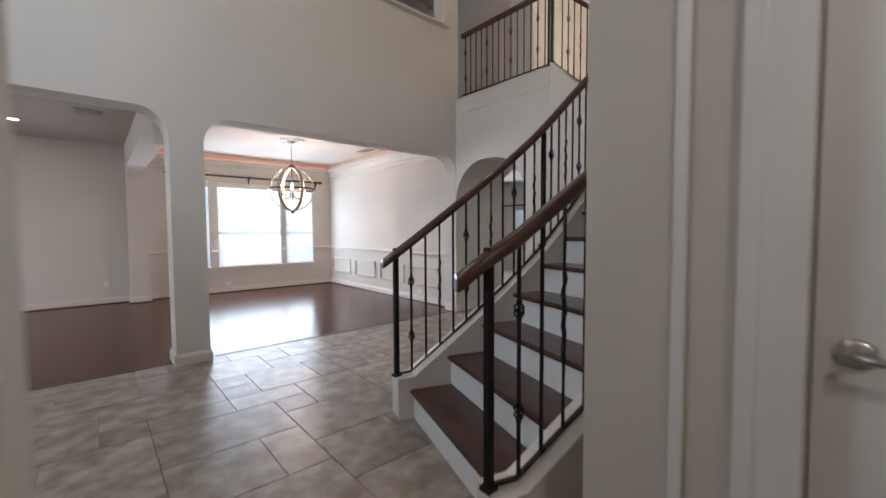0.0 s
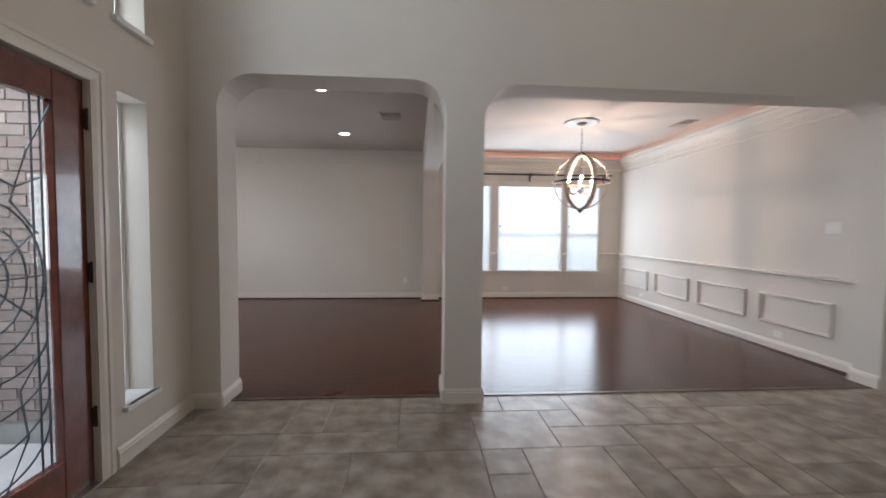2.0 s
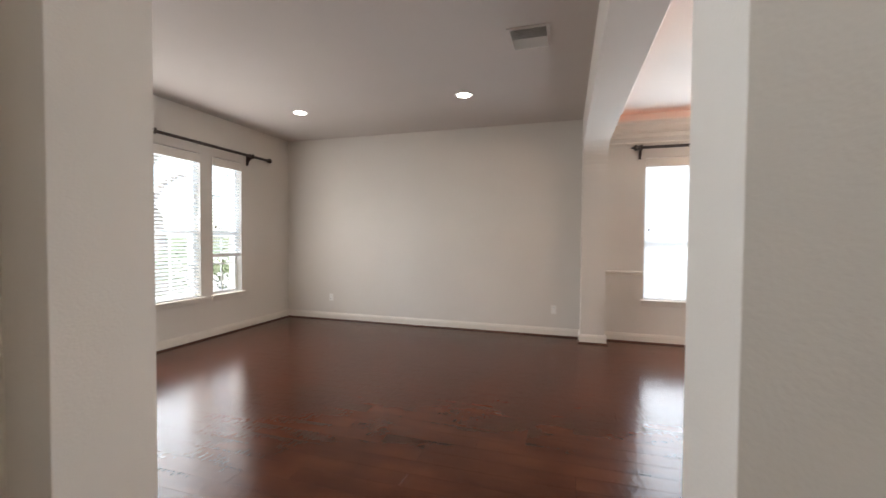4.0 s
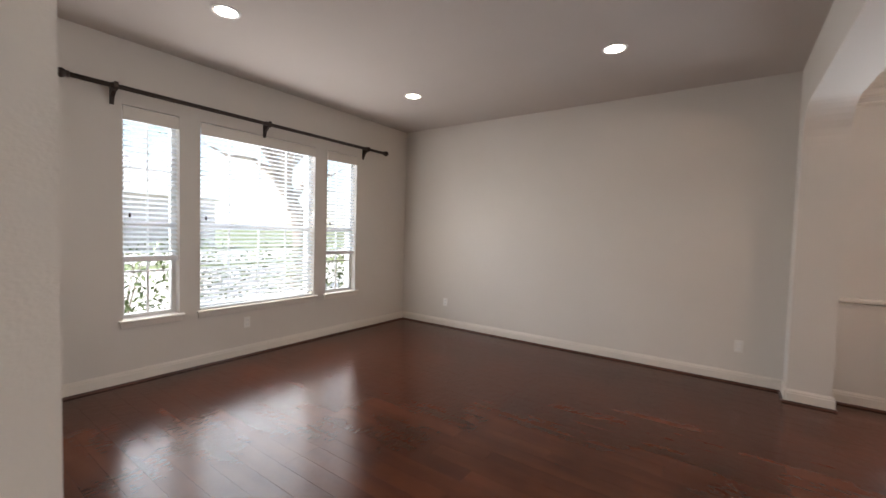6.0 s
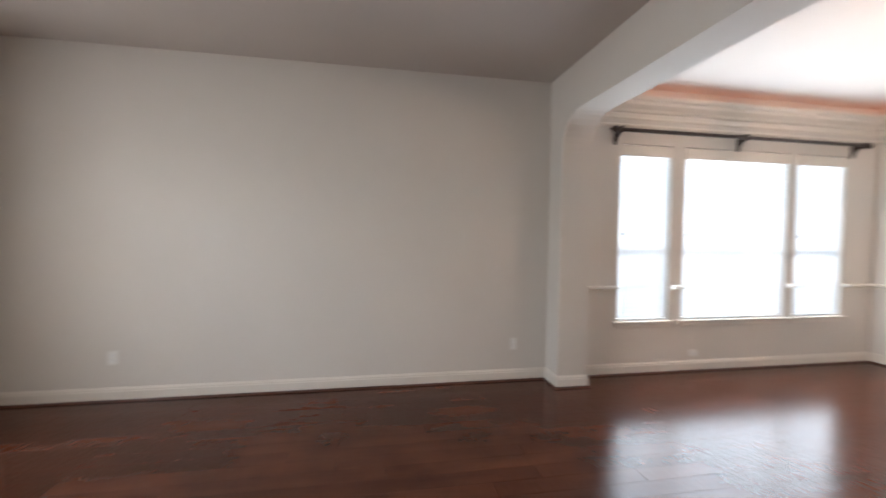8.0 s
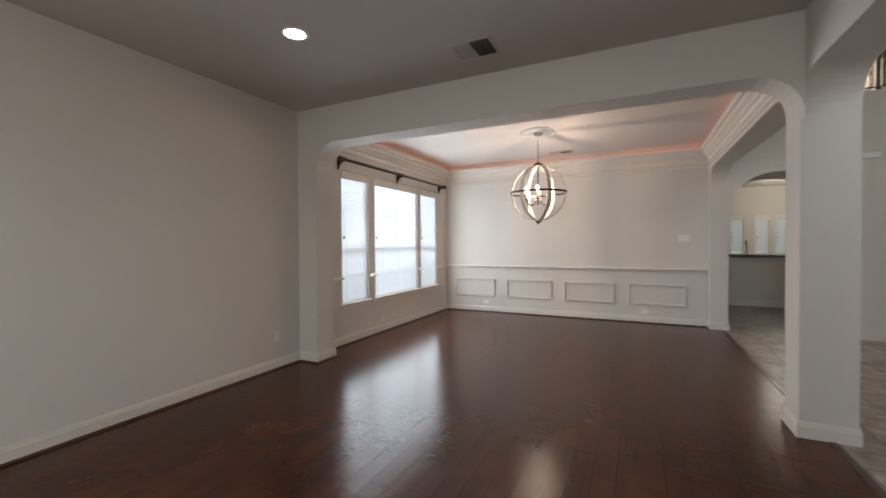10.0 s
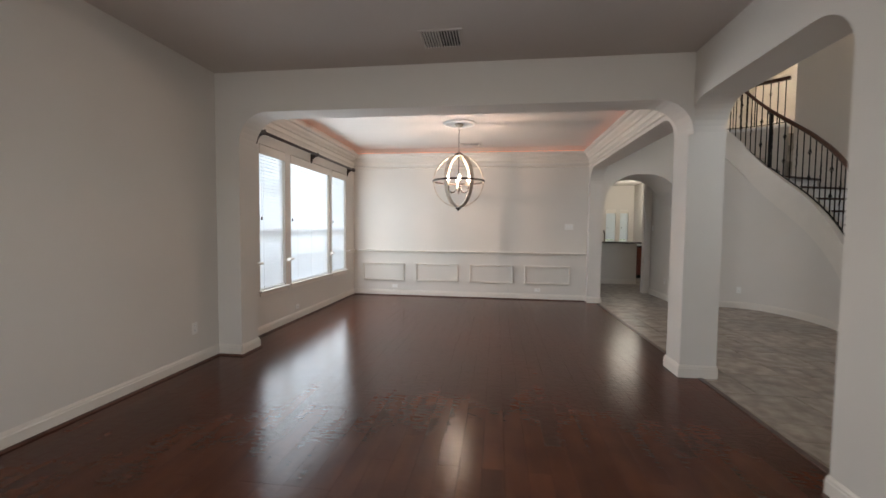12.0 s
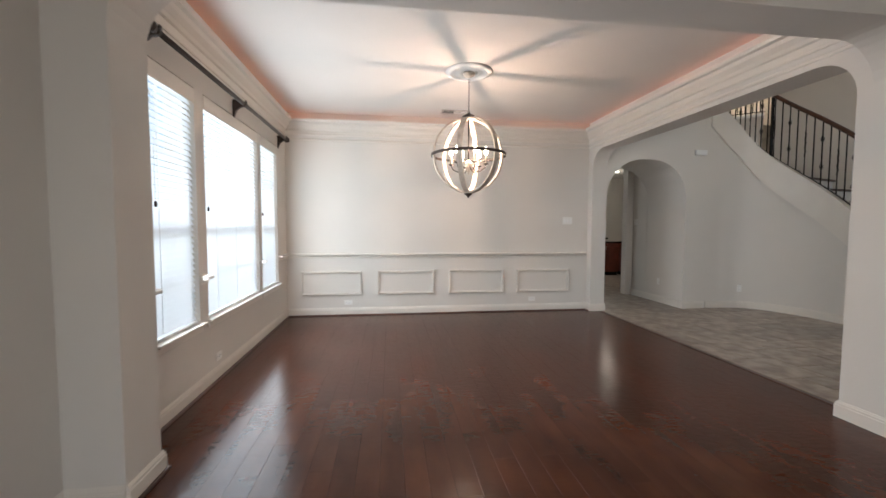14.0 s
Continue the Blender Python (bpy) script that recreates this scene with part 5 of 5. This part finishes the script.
def tiled(x0, x1, y0, y1, parent, seed, single, first_laid=()):
    rnd = random.Random(seed)
    nx, ny = math.ceil((x1 - x0) / U), math.ceil((y1 - y0) / U)
    used = set()
    joined = bmesh.new()

    def lay(i, j, a, b):
        used.update((i + p, j + q) for p in range(a) for q in range(b))
        px, py = x0 + i * U, y1 - j * U
        lx, ly = min(a * U, x1 - px), min(b * U, py - y0)
        if lx < 0.03 or ly < 0.03:
            return
        if single:
            t = new("tile", slab_mesh("tile", lx, ly, M_TILE, 0.004, 0.011, 0.002))
            t.parent = parent
            t.location = (px, py - ly, rnd.uniform(-0.0006, 0.0006))
        else:
            add_box(joined, px + 0.002, px + lx - 0.002, py - ly + 0.002, py - 0.002, -0.011, rnd.uniform(-0.0006, 0.0004))
    for i, j, a, b in first_laid:
        lay(i + 8, j, a, b)
    sizes = [(3, 2), (2, 3), (2, 2), (2, 1), (1, 2), (1, 1)]
    for j in range(ny):
        for i in range(nx):
            if (i, j) in used:
                continue
            w = rnd.random()
            first = (3, 2) if w < 0.28 else (2, 3) if w < 0.34 else (2, 2) if w < 0.68 else (2, 1) if w < 0.86 else (1, 1)
            for a, b in [first] + sizes:
                if all(0 <= i + p < nx and j + q < ny and (i + p, j + q) not in used for p in range(a) for q in range(b)):
                    lay(i, j, a, b)
                    break
    if single:
        joined.free()
    else:
        tagged(mesh_object("tiles", joined, M_TILE, parent), kind="stuff")


# the French pattern in front of the arcade: column, row, width and depth in modules
PATTERN = ((-1, 0, 2, 1), (1, 0, 2, 1), (3, 0, 2, 2), (0, 1, 2, 2), (2, 1, 1, 1), (2, 2, 2, 1), (4, 2, 2, 2), (-2, 0, 1, 1), (-2, 1, 2, 2), (0, 3, 1, 1), (1, 3, 2, 2), (0, 4, 1, 1),
           (3, 3, 1, 2), (-3, 3, 3, 2), (0, 5, 2, 1), (2, 5, 2, 2), (4, 4, 1, 1), (-2, 5, 2, 1), (1, 6, 1, 1), (-2, 6, 3, 2), (1, 7, 3, 2), (-4, 0, 2, 2), (-5, 2, 3, 1), (-5, 3, 2, 3), (-3, 5, 1, 1))
EDGE = 1.295 - 8 * U
tiled(EDGE, 5.0, -0.45, BORDER - 0.02, floor_t, 3, True, PATTERN)
box("tile", EDGE + 0.002, 5.0, BORDER - 0.018, BORDER, -0.011, 0.0, M_TILE, floor_t)
tiled(5.0, FE, -0.45, BORDER, floor_t, 4, False)
tiled(DX1 + 0.25, FE, BORDER, 8.0, bpy.data.objects["floor_family"], 5, False)
tiled(FX, HX, SY, -0.45, floor_t, 6, False)
structure(box("trim_threshold_strip", -0.56, 4.88, BORDER + 0.001, BORDER + 0.045, -0.012, 0.006, M_TREAD, bevel=0.003))

rnd = random.Random(11)
PW = 0.127
y = BORDER + 0.046
row = 0
joined = bmesh.new()
count = 0
while y < NY:
    w = min(PW, NY - y)
    lo_x = LX0 if y > AY1 - 0.2 else -0.56
    x = lo_x - rnd.choice((0.0, 0.3, 0.6, 0.9))
    hi_x = DX1
    while x < hi_x:
        L = rnd.choice((0.9, 1.2, 1.5, 1.8))
        a, b = max(x, lo_x), min(x + L, hi_x)
        if b - a > 0.02:
            if count < 296 and not (x > 4.2 and y < 5):
                t = new("plank", slab_mesh("plank", b - a, w, M_PLANK, 0.0005, 0.015, 0.0006))
                t.parent = floor_w
                t.location = (a, y, 0)
                count += 1
            else:
                add_box(joined, a + 0.0003, b - 0.0003, y + 0.0003, y + w - 0.0003, -0.015, 0.0)
        x += L
    y += PW
tagged(mesh_object("planks", joined, M_PLANK, floor_w), kind="stuff")
